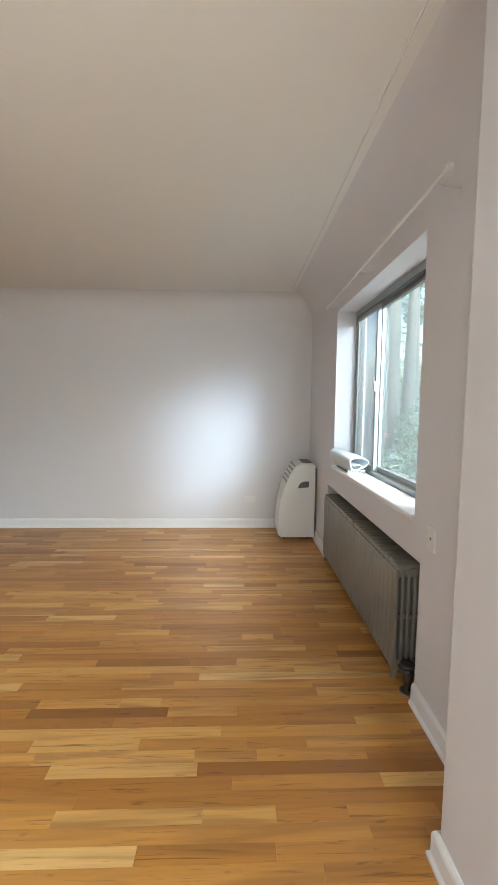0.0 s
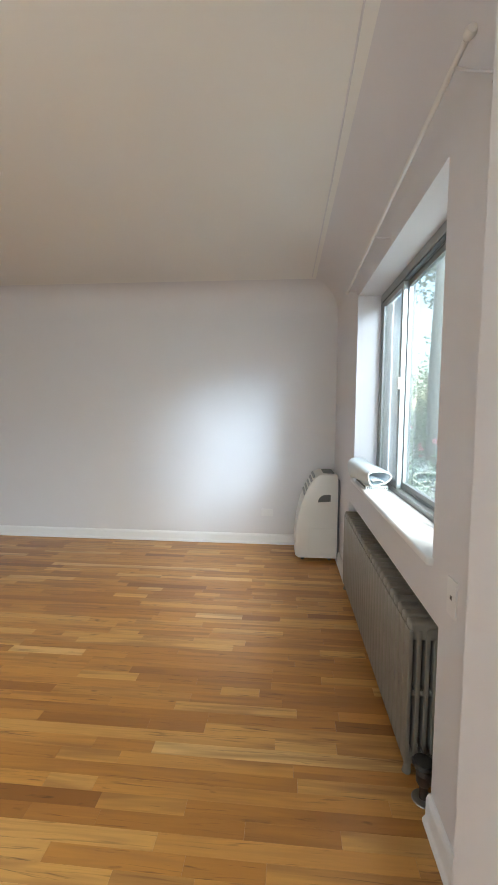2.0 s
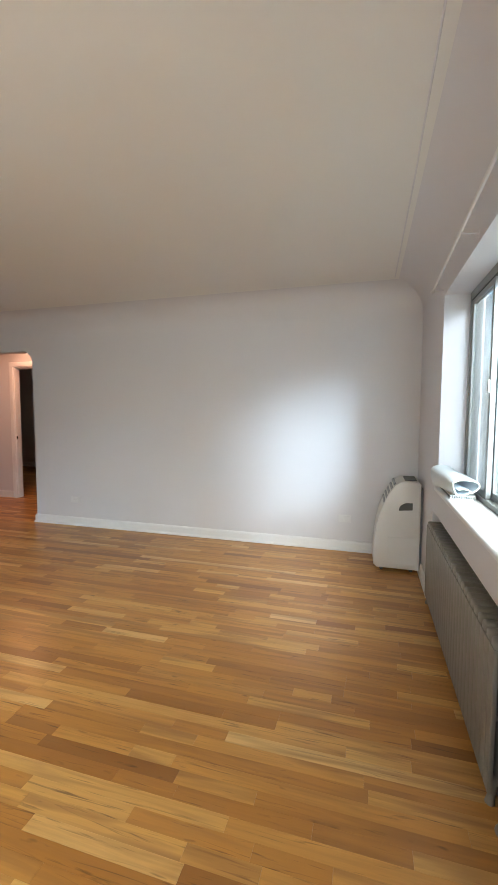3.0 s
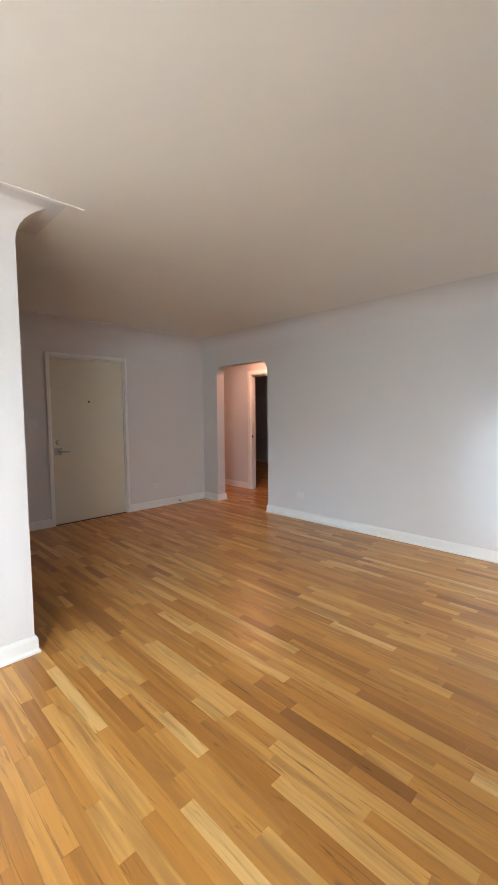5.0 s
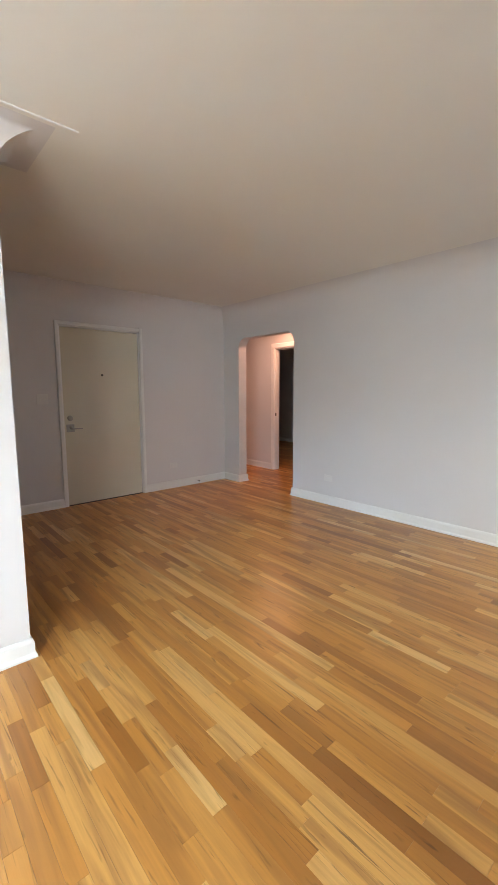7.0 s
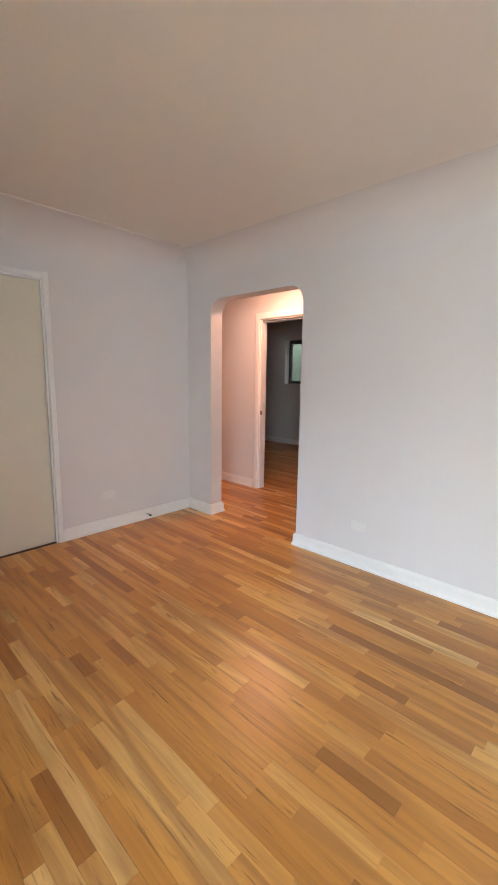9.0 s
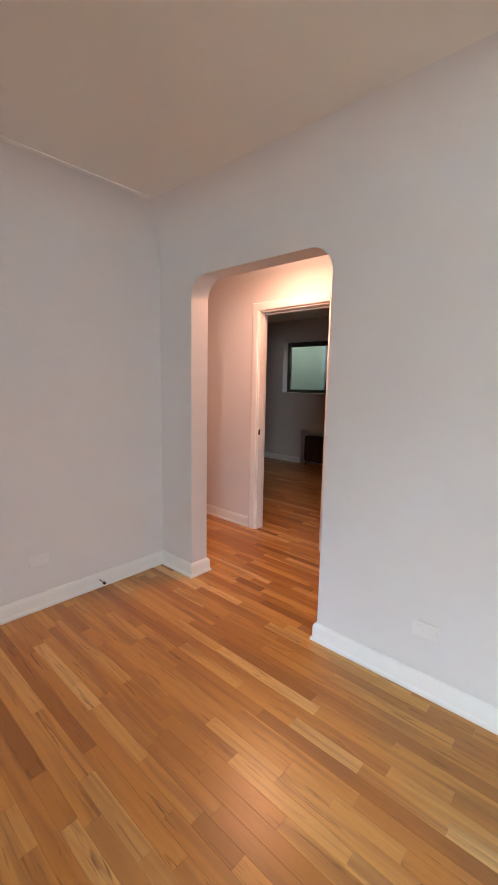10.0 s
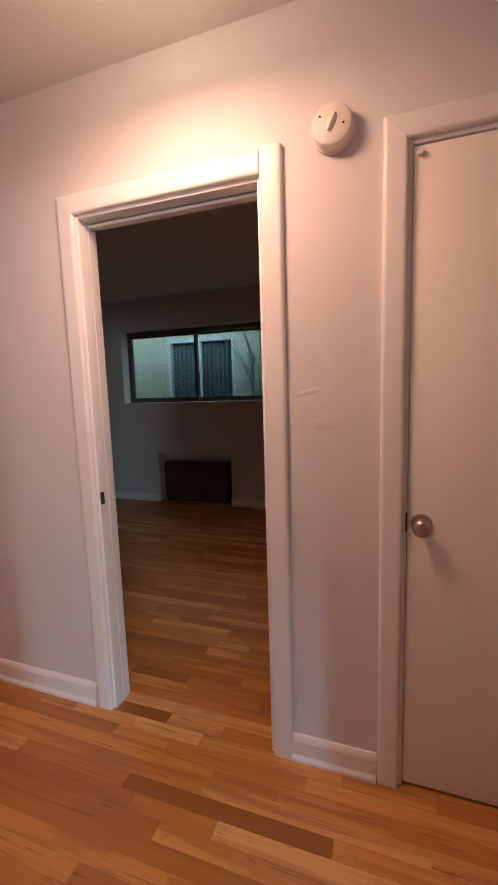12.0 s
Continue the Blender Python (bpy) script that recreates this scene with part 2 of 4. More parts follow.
def tube(points, r, steps=10, bm=None):
    """A round bar along points, closed at its ends. r: one radius or one for each point."""
    bm = bm or bmesh.new()
    pts = [Vector(p) for p in points]
    rs = r if isinstance(r, (list, tuple)) else [r] * len(pts)
    rings = []
    for i, p in enumerate(pts):
        d = (pts[min(i + 1, len(pts) - 1)] - pts[max(i - 1, 0)]).normalized()
        u = d.orthogonal().normalized() if i == 0 else (u - d * u.dot(d)).normalized()
        w = d.cross(u)
        rings.append([bm.verts.new(p + (u * math.cos(2 * math.pi * k / steps) + w * math.sin(2 * math.pi * k / steps)) * rs[i]) for k in range(steps)])
    for a, b in zip(rings, rings[1:]):
        for k in range(steps):
            bm.faces.new((a[k], a[(k + 1) % steps], b[(k + 1) % steps], b[k]))
    bm.faces.new(rings[0][::-1])
    bm.faces.new(rings[-1])
    return bm


# ---- plan, metres ----
XE, XJ = 0.945, 0.735          # window wall, thicker wall of the dining end
XW = -4.72                     # wall with the entry door
YN, YNB = 4.655, 4.80          # wall with the arch, front and back
YS = -1.7
YH = 5.705                     # hall wall with the bedroom door
YHB = 5.80
YB = 8.73                      # bedroom window wall
CEIL = 2.46
HALL_W, HALL_E = -5.85, -2.45
BED_W, BED_E = -7.7, -3.0
A0, A1, ATOP, AR = -4.382, -3.338, 2.045, 0.135     # arch
W0, W1, WZ0, WZ1 = 2.05, 3.58, 0.845, 2.08          # living window
R0, R1, RZ = 1.975, 3.77, 0.652                     # radiator niche
XO = 1.20                                           # outer face of the window wall

# ---- structure ----
arch = [(A0, -0.03), (A0, ATOP - AR)]
arch += [(A0 + AR - AR * math.cos(a), ATOP - AR + AR * math.sin(a)) for a in [math.pi / 2 * i / 20 for i in range(1, 21)]]
arch += [(A1 - AR + AR * math.sin(a), ATOP - AR + AR * math.cos(a)) for a in [math.pi / 2 * i / 20 for i in range(0, 21)]]
arch += [(A1, -0.03)]
outline = [(HALL_W - 0.1, -0.03)] + arch + [(XO, -0.03), (XO, CEIL + 0.1), (HALL_W - 0.1, CEIL + 0.1)]
wall_north = setting(part("wall_north", prism(outline, YN, YNB, "y", bevel=0.006), M_WALL), "pale grey painted plaster wall with a round-cornered opening to the hall")
wall_west = setting(part("wall_west", boxes((XW - 0.15, XW, YS, 2.355, -0.03, CEIL + 0.1), (XW - 0.15, XW, 3.305, YN, -0.03, CEIL + 0.1), (XW - 0.15, XW, 2.355, 3.305, 2.045, CEIL + 0.1)), M_WALL), "pale grey painted wall round the entry door")
# window wall: niche below, deep window opening above
wall_east = setting(part("wall_east", boxes(
    (XE, XO, 1.33, R0, -0.9, CEIL + 0.1), (XE, XO, R1, YN, -0.9, CEIL + 0.1),
    (XE + 0.21, XO, R0, R1, -0.9, RZ), (XE, XO, R0, R1, RZ, WZ0 - 0.025),
    (XE, XO, R0, W0, WZ0 - 0.025, CEIL + 0.1), (XE, XO, W1, R1, WZ0 - 0.025, CEIL + 0.1), (XE, XO, W0, W1, WZ1, CEIL + 0.1),
    (XE + 0.15, XO, W0, W1, WZ0 - 0.025, WZ0)), M_WALL), "pale grey painted wall with a deep window opening over a radiator niche")
D0, D1 = -1.65, -0.15          # dining window, behind the walker
wall_dining = setting(part("wall_dining", boxes(
    (XJ, XO, YS, D0, -0.9, CEIL + 0.1), (XJ, XO, D1, 1.335, -0.9, CEIL + 0.1), (XJ, XO, D0, D1, -0.9, WZ0), (XJ, XO, D0, D1, 2.30, CEIL + 0.1), bevel=0.012), M_WALL), "pale grey painted wall of the dining end")
S0, S1 = -1.95, -0.35          # south window, unseen, added behind the walker to let in light
wall_south = setting(part("wall_south", boxes((XW - 0.15, S0, YS - 0.22, YS, -0.9, CEIL + 0.1), (S1, XO, YS - 0.22, YS, -0.9, CEIL + 0.1),
    (S0, S1, YS - 0.22, YS, -0.9, WZ0), (S0, S1, YS - 0.22, YS, WZ1, CEIL + 0.1)), M_WALL), "plain pale grey wall with an unseen window opening added for light")
ceiling = setting(part("ceiling", boxes((XW - 0.15, XO, YS - 0.15, YNB, CEIL, CEIL + 0.2), (BED_W - 0.15, XO, YNB, YB + 0.3, CEIL, CEIL + 0.2)), M_CEIL), "cream painted plaster ceiling")
wall_hall = setting(part("wall_hall", boxes(
    (BED_W - 0.1, -4.71, YH, YHB, -0.03, CEIL + 0.1), (-3.988, -3.545, YH, YHB, -0.03, CEIL + 0.1), (-2.775, XO, YH, YHB, -0.03, CEIL + 0.1),
    (-4.71, -3.988, YH, YHB, 2.009, CEIL + 0.1), (-3.545, -2.775, YH, YHB, 2.025, CEIL + 0.1)), M_WALL), "pale grey painted hall wall with two doorways")
# Unseen hall ends, set close to throw the lamp's light back.
wall_hall_end = setting(part("wall_hall_end", boxes((HALL_W - 0.15, HALL_W, YNB, YH, -0.03, CEIL + 0.1), (HALL_E, HALL_E + 0.15, YNB, YH, -0.03, CEIL + 0.1)), M_WALL), "plain pale grey hall end wall, unseen, set close for bounce light")
BW0, BW1, BZ0, BZ1 = -6.74, -4.84, 1.215, 2.095
wall_bedroom = setting(part("wall_bedroom", boxes(
    (BED_W - 0.15, BW0, YB, YB + 0.26, -0.9, CEIL + 0.1), (BW1, XO, YB, YB + 0.26, -0.9, CEIL + 0.1), (BW0, BW1, YB, YB + 0.26, BZ1, CEIL + 0.1),
    (BW0, -6.30, YB, YB + 0.26, -0.9, BZ0), (-5.34, BW1, YB, YB + 0.26, -0.9, BZ0), (-6.30, -5.34, YB + 0.2, YB + 0.26, -0.9, BZ0), (-6.30, -5.34, YB, YB + 0.2, 0.60, BZ0)), M_WALL), "grey painted bedroom wall with a high window")
wall_bed_sides = setting(part("wall_bedroom_side", boxes((BED_W - 0.15, BED_W, YHB, YB, -0.03, CEIL + 0.1), (BED_E, BED_E + 0.15, YHB, YB, -0.03, CEIL + 0.1)), M_WALL), "plain grey bedroom side wall")
closet_back = setting(part("wall_closet", boxes((-3.6, -2.7, YHB + 0.5, YHB + 0.55, -0.03, CEIL)), M_WALL), "plain closet back wall")

# partition between the dining end and the entry, its top flaring into the ceiling
PX0, PX1, PY = -2.20, -2.045, 1.308


def flare():
    bm = bmesh.new()
    rings = [[bm.verts.new(p) for p in ((PX0, YS, z), (PX1, YS, z), (PX1, PY, z), (PX0, PY, z))] for z in (-0.03, 1.1, 1.9)]
    for i in range(13):
        a = math.pi / 2 * i / 12
        g, z = (1 - math.cos(a)) ** 1.15, CEIL - 0.21 + 0.212 * math.sin(a)
        x0, x1, y1 = PX0 - 0.25 * g, PX1 + 0.15 * g, PY + 0.26 * g
        rings.append([bm.verts.new(p) for p in ((x0, YS, z), (x1, YS, z), (x1, y1, z), (x0, y1, z))])
    for a, b in zip(rings, rings[1:]):
        for k in range(4):
            bm.faces.new((a[k], a[(k + 1) % 4], b[(k + 1) % 4], b[k]))
    bm.faces.new(rings[0])
    bm.faces.new(rings[-1])
    return bm


setting(part("wall_partition", flare(), M_WALL, smooth=True), "pale grey partition wall whose end curves out into the ceiling")


def cove(name, wall, side, a, b, axis, r=0.26, h=0.25):
    """A curved plaster cove between a wall and the ceiling. side: +1 where the room lies at greater values."""
    pts = [(wall, CEIL + 0.004)]
    for i in range(13):
        t = math.pi / 2 * i / 12
        pts.append((wall + side * r * (1 - math.cos(t)), CEIL + 0.002 - h + h * math.sin(t)))
    return setting(part(name, prism(pts, a, b, axis), M_WALL, smooth=True), "curved plaster cove in the wall's pale grey paint")


cove("cove_west", XW, 1, YS, YN, "y")
cove("cove_east", XE, -1, 1.33, YN, "y")
cove("cove_north", YN, -1, XW, XE, "x")


def bead(name, pts, mat=M_WALL):
    return setting(part(name, tube(pts, 0.0045, 8), mat), "thin raised plaster bead along the ceiling")


bead("bead_east", [(XE - 0.282, 1.36, CEIL + 0.001), (XE - 0.262, 2.9, CEIL + 0.001), (XE - 0.262, 4.38, CEIL + 0.001)])
bead("bead_west", [(XW + 0.262, YS, CEIL - 0.002), (XW + 0.262, 4.38, CEIL - 0.002)])
bead("bead_partition", [(PX1 + 0.162, YS, CEIL - 0.002), (PX1 + 0.162, PY + 0.305, CEIL - 0.002)], M_TRIM)

BASE = [(0, -0.01), (0.024, -0.01), (0.024, 0.012), (0.017, 0.021), (0.015, 0.026), (0.015, 0.078), (0.012, 0.088), (0.006, 0.097), (0, 0.099)]


def baseboard(x0, y0, x1, y1, nx, ny, e0=0.0, e1=0.0):
    """A moulded board from one end to the other at the foot of a wall whose room side is (nx, ny); e: extra length for outer mitres."""
    d = Vector((x1 - x0, y1 - y0)).normalized()
    bm = bmesh.new()
    ends = []
    for (x, y), e, s in (((x0, y0), e0, -1), ((x1, y1), e1, 1)):
        ends.append([bm.verts.new((x + nx * o + d.x * s * (o if e > 0 else -o if e < 0 else 0), y + ny * o + d.y * s * (o if e > 0 else -o if e < 0 else 0), z)) for o, z in BASE])
    k = len(BASE)
    for i in range(k):
        bm.faces.new((ends[0][i], ends[0][(i + 1) % k], ends[1][(i + 1) % k], ends[1][i]))
    bm.faces.new(ends[0])
    bm.faces.new(ends[1][::-1])
    return setting(part("baseboard", bm, M_TRIM), "white glossy moulded baseboard")


baseboard(XW, YN, A0, YN, 0, -1, -1, 1)
baseboard(A0, YN, A0, YNB, 1, 0, 1, 1)
baseboard(HALL_W, YNB, A0, YNB, 0, 1, -1, 1)
baseboard(A1, YN, XE, YN, 0, -1, 1, -1)
baseboard(A1, YN, A1, YNB, -1, 0, 1, 1)
baseboard(A1, YNB, HALL_E, YNB, 0, 1, 1, -1)
baseboard(XW, 3.337, XW, YN, 1, 0, 0, -1)
baseboard(XW, YS, XW, 2.325, 1, 0, -1, 0)
baseboard(XE, R1, XE, YN, -1, 0, 0, -1)
baseboard(XE, 1.335, XE, R0, -1, 0, 0, 0)
baseboard(XJ, 1.335, XE, 1.335, 0, 1, 1, 0)
baseboard(XJ, YS, XJ, 1.335, -1, 0, -1, 1)
baseboard(PX1, YS, PX1, PY, 1, 0, -1, 1)
baseboard(PX0, PY, PX1, PY, 0, 1, 1, 1)
baseboard(PX0, YS, PX0, PY, -1, 0, -1, 1)
baseboard(HALL_W, YH, -4.78, YH, 0, -1, -1, 0)
baseboard(-3.908, YH, -3.615, YH, 0, -1, 0, 0)
baseboard(-2.705, YH, HALL_E, YH, 0, -1, 0, -1)
baseboard(BED_W, YB, -6.30, YB, 0, -1, -1, 0)
baseboard(-5.34, YB, BED_E, YB, 0, -1, 0, -1)
baseboard(BED_W, YHB, BED_W, YB, 1, 0, -1, -1)


# ---- door casings and doors ----
def casing(name, label, lo, hi, top, width, face, axis, out, jamb):
    """Three rounded boards round an opening and the jamb lining inside it. out: the side on which they stand proud."""
    t = thing(name, *((lo, face, 0) if axis == "x" else (face, lo, 0)), label, "")
    t["kind"] = "structure"

    def bar(nm, a0, a1, z0, z1, d0, d1, bev):
        d0, d1 = sorted((d0, d1))
        part(nm, boxes((a0, a1, d0, d1, z0, z1) if axis == "x" else (d0, d1, a0, a1, z0, z1), bevel=bev, seg=3), M_TRIM, t, smooth=True)

    f = face + out * 0.020
    lap = 0.0004
    for nm, pts in (("casing_side", [(lo - width, -0.005), (lo, -0.005), (lo, top - lap), (lo - width, top + width - lap)]),
                    ("casing_head", [(lo - width, top + width), (lo, top), (hi, top), (hi, top + width)]),
                    ("casing_side", [(hi, -0.005), (hi + width, -0.005), (hi + width, top + width + 0.004), (hi, top + width + 0.004)])):
        d = f + out * (0.002 if pts[0][0] == hi else 0)
        bm = prism(pts, min(face, d), max(face, d), "y" if axis == "x" else "x")
        es = [e for e in bm.edges if all(abs((v.co.y if axis == "x" else v.co.x) - d) < 1e-5 for v in e.verts)]
        long = [e for e in es if e.calc_length() > 0.3]
        bmesh.ops.bevel(bm, geom=long, offset=0.014, segments=4, profile=0.6, affect="EDGES")
        part(nm, bm, M_TRIM, t, smooth=True)
    b0, b1 = face + out * 0.001, face - out * jamb
    bar("jamb", lo - 0.012, lo + 0.012, -0.005, top, b0, b1, 0.0015)
    bar("jamb", hi - 0.012, hi + 0.012, -0.005, top, b0, b1, 0.0015)
    bar("jamb_head", lo + 0.012, hi - 0.012, top - 0.012, top + 0.012, b0, b1, 0.0015)
    return t


entry = casing("door_trim_entry", "white painted casing round the entry door", 2.355, 3.305, 2.042, 0.045, XW, "y", 1, 0.12)
bed_trim = casing("door_trim_bedroom", "white painted casing round the open bedroom doorway", -4.70, -3.978, 2.007, 0.072, YH, "x", -1, 0.096)
clo_trim = casing("door_trim_closet", "white painted casing round the closet door", -3.545, -2.775, 2.020, 0.068, YH, "x", -1, 0.096)
# stops inside the bedroom doorway and its strike plate
for a0, a1, z0, z1 in ((-4.698, -4.686, 0, 1.978), (-4.002, -3.990, 0, 1.978), (-4.698, -3.990, 1.978, 1.990)):
    part("stop_bead", boxes((a0, a1, YH + 0.05, YH + 0.085, z0, z1), bevel=0.002), M_TRIM, bed_trim)
part("strike_plate", boxes((-4.688, -4.684, YH + 0.001, YH + 0.022, 0.905, 0.955), bevel=0.001), M_DARK, bed_trim, "dark metal strike plate")

door_1 = thing("entry_door", XW, 2.83, 0, "closed flat cream painted entry door with steel lever and deadbolt", "door")
part("leaf", boxes((XW - 0.06, XW - 0.014, 2.370, 3.290, 0.008, 2.026), bevel=0.002), M_DOOR, door_1, smooth=True)
for z in (0.28, 1.02, 1.80):
    part("hinge", tube([(XW - 0.006, 3.296, z - 0.05), (XW - 0.006, 3.296, z + 0.05)], 0.006), M_DOOR, door_1, "painted over hinge")
RX = Matrix.Rotation(radians(90), 4, "Y")
part("peephole", lathe([(0.0, 0.004), (0.006, 0.004), (0.008, 0.006), (0.013, 0.003), (0.013, 0.0)], 20, Matrix.Translation((XW - 0.013, 2.829, 1.508)) @ RX), M_DARK, door_1, "small dark brass peephole")
part("deadbolt", lathe([(0.0, 0.016), (0.012, 0.017), (0.024, 0.013), (0.031, 0.006), (0.032, 0.0)], 28, Matrix.Translation((XW - 0.014, 2.435, 1.014)) @ RX), M_STEEL, door_1, "round satin steel deadbolt", True)
plate = part("handle_plate", boxes((XW - 0.015, XW - 0.008, 2.388, 2.476, 0.856, 0.944), bevel=0.003), M_STEEL, door_1, "square satin steel rose")
part("keyway", lathe([(0.0, 0.006), (0.012, 0.006), (0.014, 0.0)], 18, Matrix.Translation((XW - 0.008, 2.434, 0.912)) @ RX), M_NICKEL, plate)
part("lever", tube([(XW - 0.01, 2.438, 0.897), (XW + 0.038, 2.438, 0.897), (XW + 0.046, 2.450, 0.897), (XW + 0.046, 2.550, 0.895)], [0.012, 0.010, 0.009, 0.006]), M_STEEL, plate, "straight steel lever", True)
part("threshold", boxes((XW - 0.12, XW + 0.004, 2.367, 3.293, -0.004, 0.006), bevel=0.002), M_DARK, door_1, "dark worn threshold")

door_2 = thing("closet_door", -3.16, YH, 0, "closed flat white painted closet door with a round knob", "door")
part("leaf", boxes((-3.531, -2.789, YH + 0.004, YH + 0.038, 0.012, 2.004), bevel=0.002), M_CLOSET, door_2, smooth=True)
RY = Matrix.Rotation(radians(90), 4, "X")
part("knob", lathe([(0.0, 0.062), (0.014, 0.061), (0.024, 0.056), (0.029, 0.046), (0.027, 0.034), (0.016, 0.025), (0.011, 0.018), (0.012, 0.010), (0.030, 0.006), (0.032, 0.0)], 32, Matrix.Translation((-3.490, YH + 0.004, 0.921)) @ RY), M_NICKEL, door_2, "round satin nickel knob", True)
part("latch", boxes((-3.536, -3.5305, YH - 0.003, YH + 0.008, 0.895, 0.955), bevel=0.001), M_DARK, door_2)
part("corner_bumper", lathe([(0.0, 0.014), (0.007, 0.014), (0.009, 0.010), (0.009, 0.0)], 14, Matrix.Translation((-3.515, YH + 0.004, 1.983)) @ RY), M_PLATE, door_2, "small white door bumper", True)


# ---- windows ----
def pane(name, x0, x1, y0, y1, z0, z1, parent, glass):
    p = part(name, boxes((x0, x1, y0, y1, z0, z1)), glass, parent, "clear window glass" if glass is M_GLASS else "window glass, its dark greenish colour added to dim the daylight view")
    p.visible_shadow = False
    return p


def slider(name, label, lo, hi, z0, z1, mullions, base, axis, mat, gap_mat, glass=M_GLASS):
    """A sliding metal window: outer frame, sashes with glass. base: the coordinate of its inner face; it is 7 cm deep."""
    t = thing(name, *((base, (lo + hi) / 2, z0) if axis == "y" else ((lo + hi) / 2, base, z0)), label, "")
    t["kind"] = "structure"

    def bar(nm, a0, a1, zz0, zz1, d0, d1, m=mat, bev=0.002, parent=t):
        part(nm, boxes((d0, d1, a0, a1, zz0, zz1) if axis == "y" else (a0, a1, d0, d1, zz0, zz1), bevel=bev), m, parent)

    b = base
    bar("frame_head", lo, hi, z1 - 0.045, z1, b, b + 0.075)
    bar("frame_sill", lo, hi, z0, z0 + 0.028, b, b + 0.075)
    bar("frame_side", lo, lo + 0.022, z0 + 0.028, z1 - 0.045, b, b + 0.075)
    bar("frame_side", hi - 0.022, hi, z0 + 0.028, z1 - 0.045, b, b + 0.075)
    bar("track", lo + 0.022, hi - 0.022, z0 + 0.028, z0 + 0.040, b + 0.034, b + 0.040)
    # Dark bar paints the shade in the gap under the head.
    bar("track_shadow_gap", lo + 0.022, hi - 0.022, z1 - 0.052, z1 - 0.045, b + 0.004, b + 0.030, gap_mat)
    edges = [lo + 0.022] + mullions + [hi - 0.022]
    for i, (a0, a1) in enumerate(zip(edges, edges[1:])):
        d = b + (0.008 if i % 2 == 0 else 0.040)
        s0, s1 = (a0 - (0.016 if i else 0)), (a1 + (0.016 if i < len(edges) - 2 else 0))
        sash = part("sash", boxes(*[(d, d + 0.026, *q) if axis == "y" else (q[0], q[1], d, d + 0.026, q[2], q[3]) for q in (
            (s0, s0 + 0.032, z0 + 0.03, z1 - 0.05), (s1 - 0.032, s1, z0 + 0.03, z1 - 0.05), (s0 + 0.032, s1 - 0.032, z0 + 0.03, z0 + 0.065), (s0 + 0.032, s1 - 0.032, z1 - 0.08, z1 - 0.05))], bevel=0.002), mat, t)
        q = (s0 + 0.028, s1 - 0.028, z0 + 0.06, z1 - 0.075)
        pane("pane", *((d + 0.010, d + 0.014, *q) if axis == "y" else (q[0], q[1], d + 0.010, d + 0.014, q[2], q[3])), sash, glass)
    return t


win_1 = slider("window_living", "silver aluminium sliding window in a deep opening", W0, W1, WZ0, WZ1, [2.36, 3.10], XE + 0.15, "y", M_ALU, M_GAPSHADE)
part("latch", boxes((XE + 0.145, XE + 0.158, 3.085, 3.105, 1.435, 1.505), bevel=0.003), M_STEEL, win_1, "small metal sash latch")
M_SCREEN = material("grey_insect_screen", (0.42, 0.46, 0.50), 0.8)
mesh_net = M_SCREEN.node_tree
clear = mesh_net.nodes.new("ShaderNodeBsdfTransparent")
weave = mesh_net.nodes.new("ShaderNodeMixShader")
weave.inputs[0].default_value = 0.75
mesh_net.links.new(clear.outputs[0], weave.inputs[1])
mesh_net.links.new(mesh_net.nodes["Principled BSDF"].outputs[0], weave.inputs[2])
mesh_net.links.new(weave.outputs[0], mesh_net.nodes["Material Output"].inputs[0])
screen = bmesh.new()
folds = [(screen.verts.new((1.176 + 0.006 * (i % 2), 3.10 + 0.0225 * i, WZ0 + 0.03)), screen.verts.new((1.176 + 0.006 * (i % 2), 3.10 + 0.0225 * i, WZ1 - 0.045))) for i in range(21)]
for (a, b), (c, d) in zip(folds, folds[1:]):
    screen.faces.new((a, c, d, b))
part("pleated_screen", screen, M_SCREEN, win_1, "grey pleated insect screen outside the sash")
win_2 = slider("window_bedroom", "dark framed sliding bedroom window", BW0, BW1, BZ0, BZ1, [-5.80], YB + 0.13, "x", M_BRONZE, M_GAPSHADE, M_GLASS_DIM)
win_3 = slider("window_dining", "silver aluminium sliding window at the dining end", D0, D1, WZ0, 2.30, [-0.90], XJ + 0.30, "y", M_ALU, M_GAPSHADE)
# Unseen window, added as one more source of daylight.
win_4 = slider("window_south_added", "silver aluminium sliding window in the end wall", S0, S1, WZ0, WZ1, [-1.15], YS - 0.22, "x", M_ALU, M_GAPSHADE)
setting(part("window_sill", boxes((XE - 0.022, XE + 0.150, W0 - 0.012, W1, WZ0 - 0.024, WZ0 + 0.004), bevel=0.009, seg=3), M_TRIM, smooth=True), "white painted window sill board with a rounded nosing")
setting(part("window_sill_bedroom", boxes((BW0, BW1, YB - 0.02, YB + 0.13, BZ0 - 0.004, BZ0 + 0.012), bevel=0.004), M_TRIM), "white painted bedroom window sill")


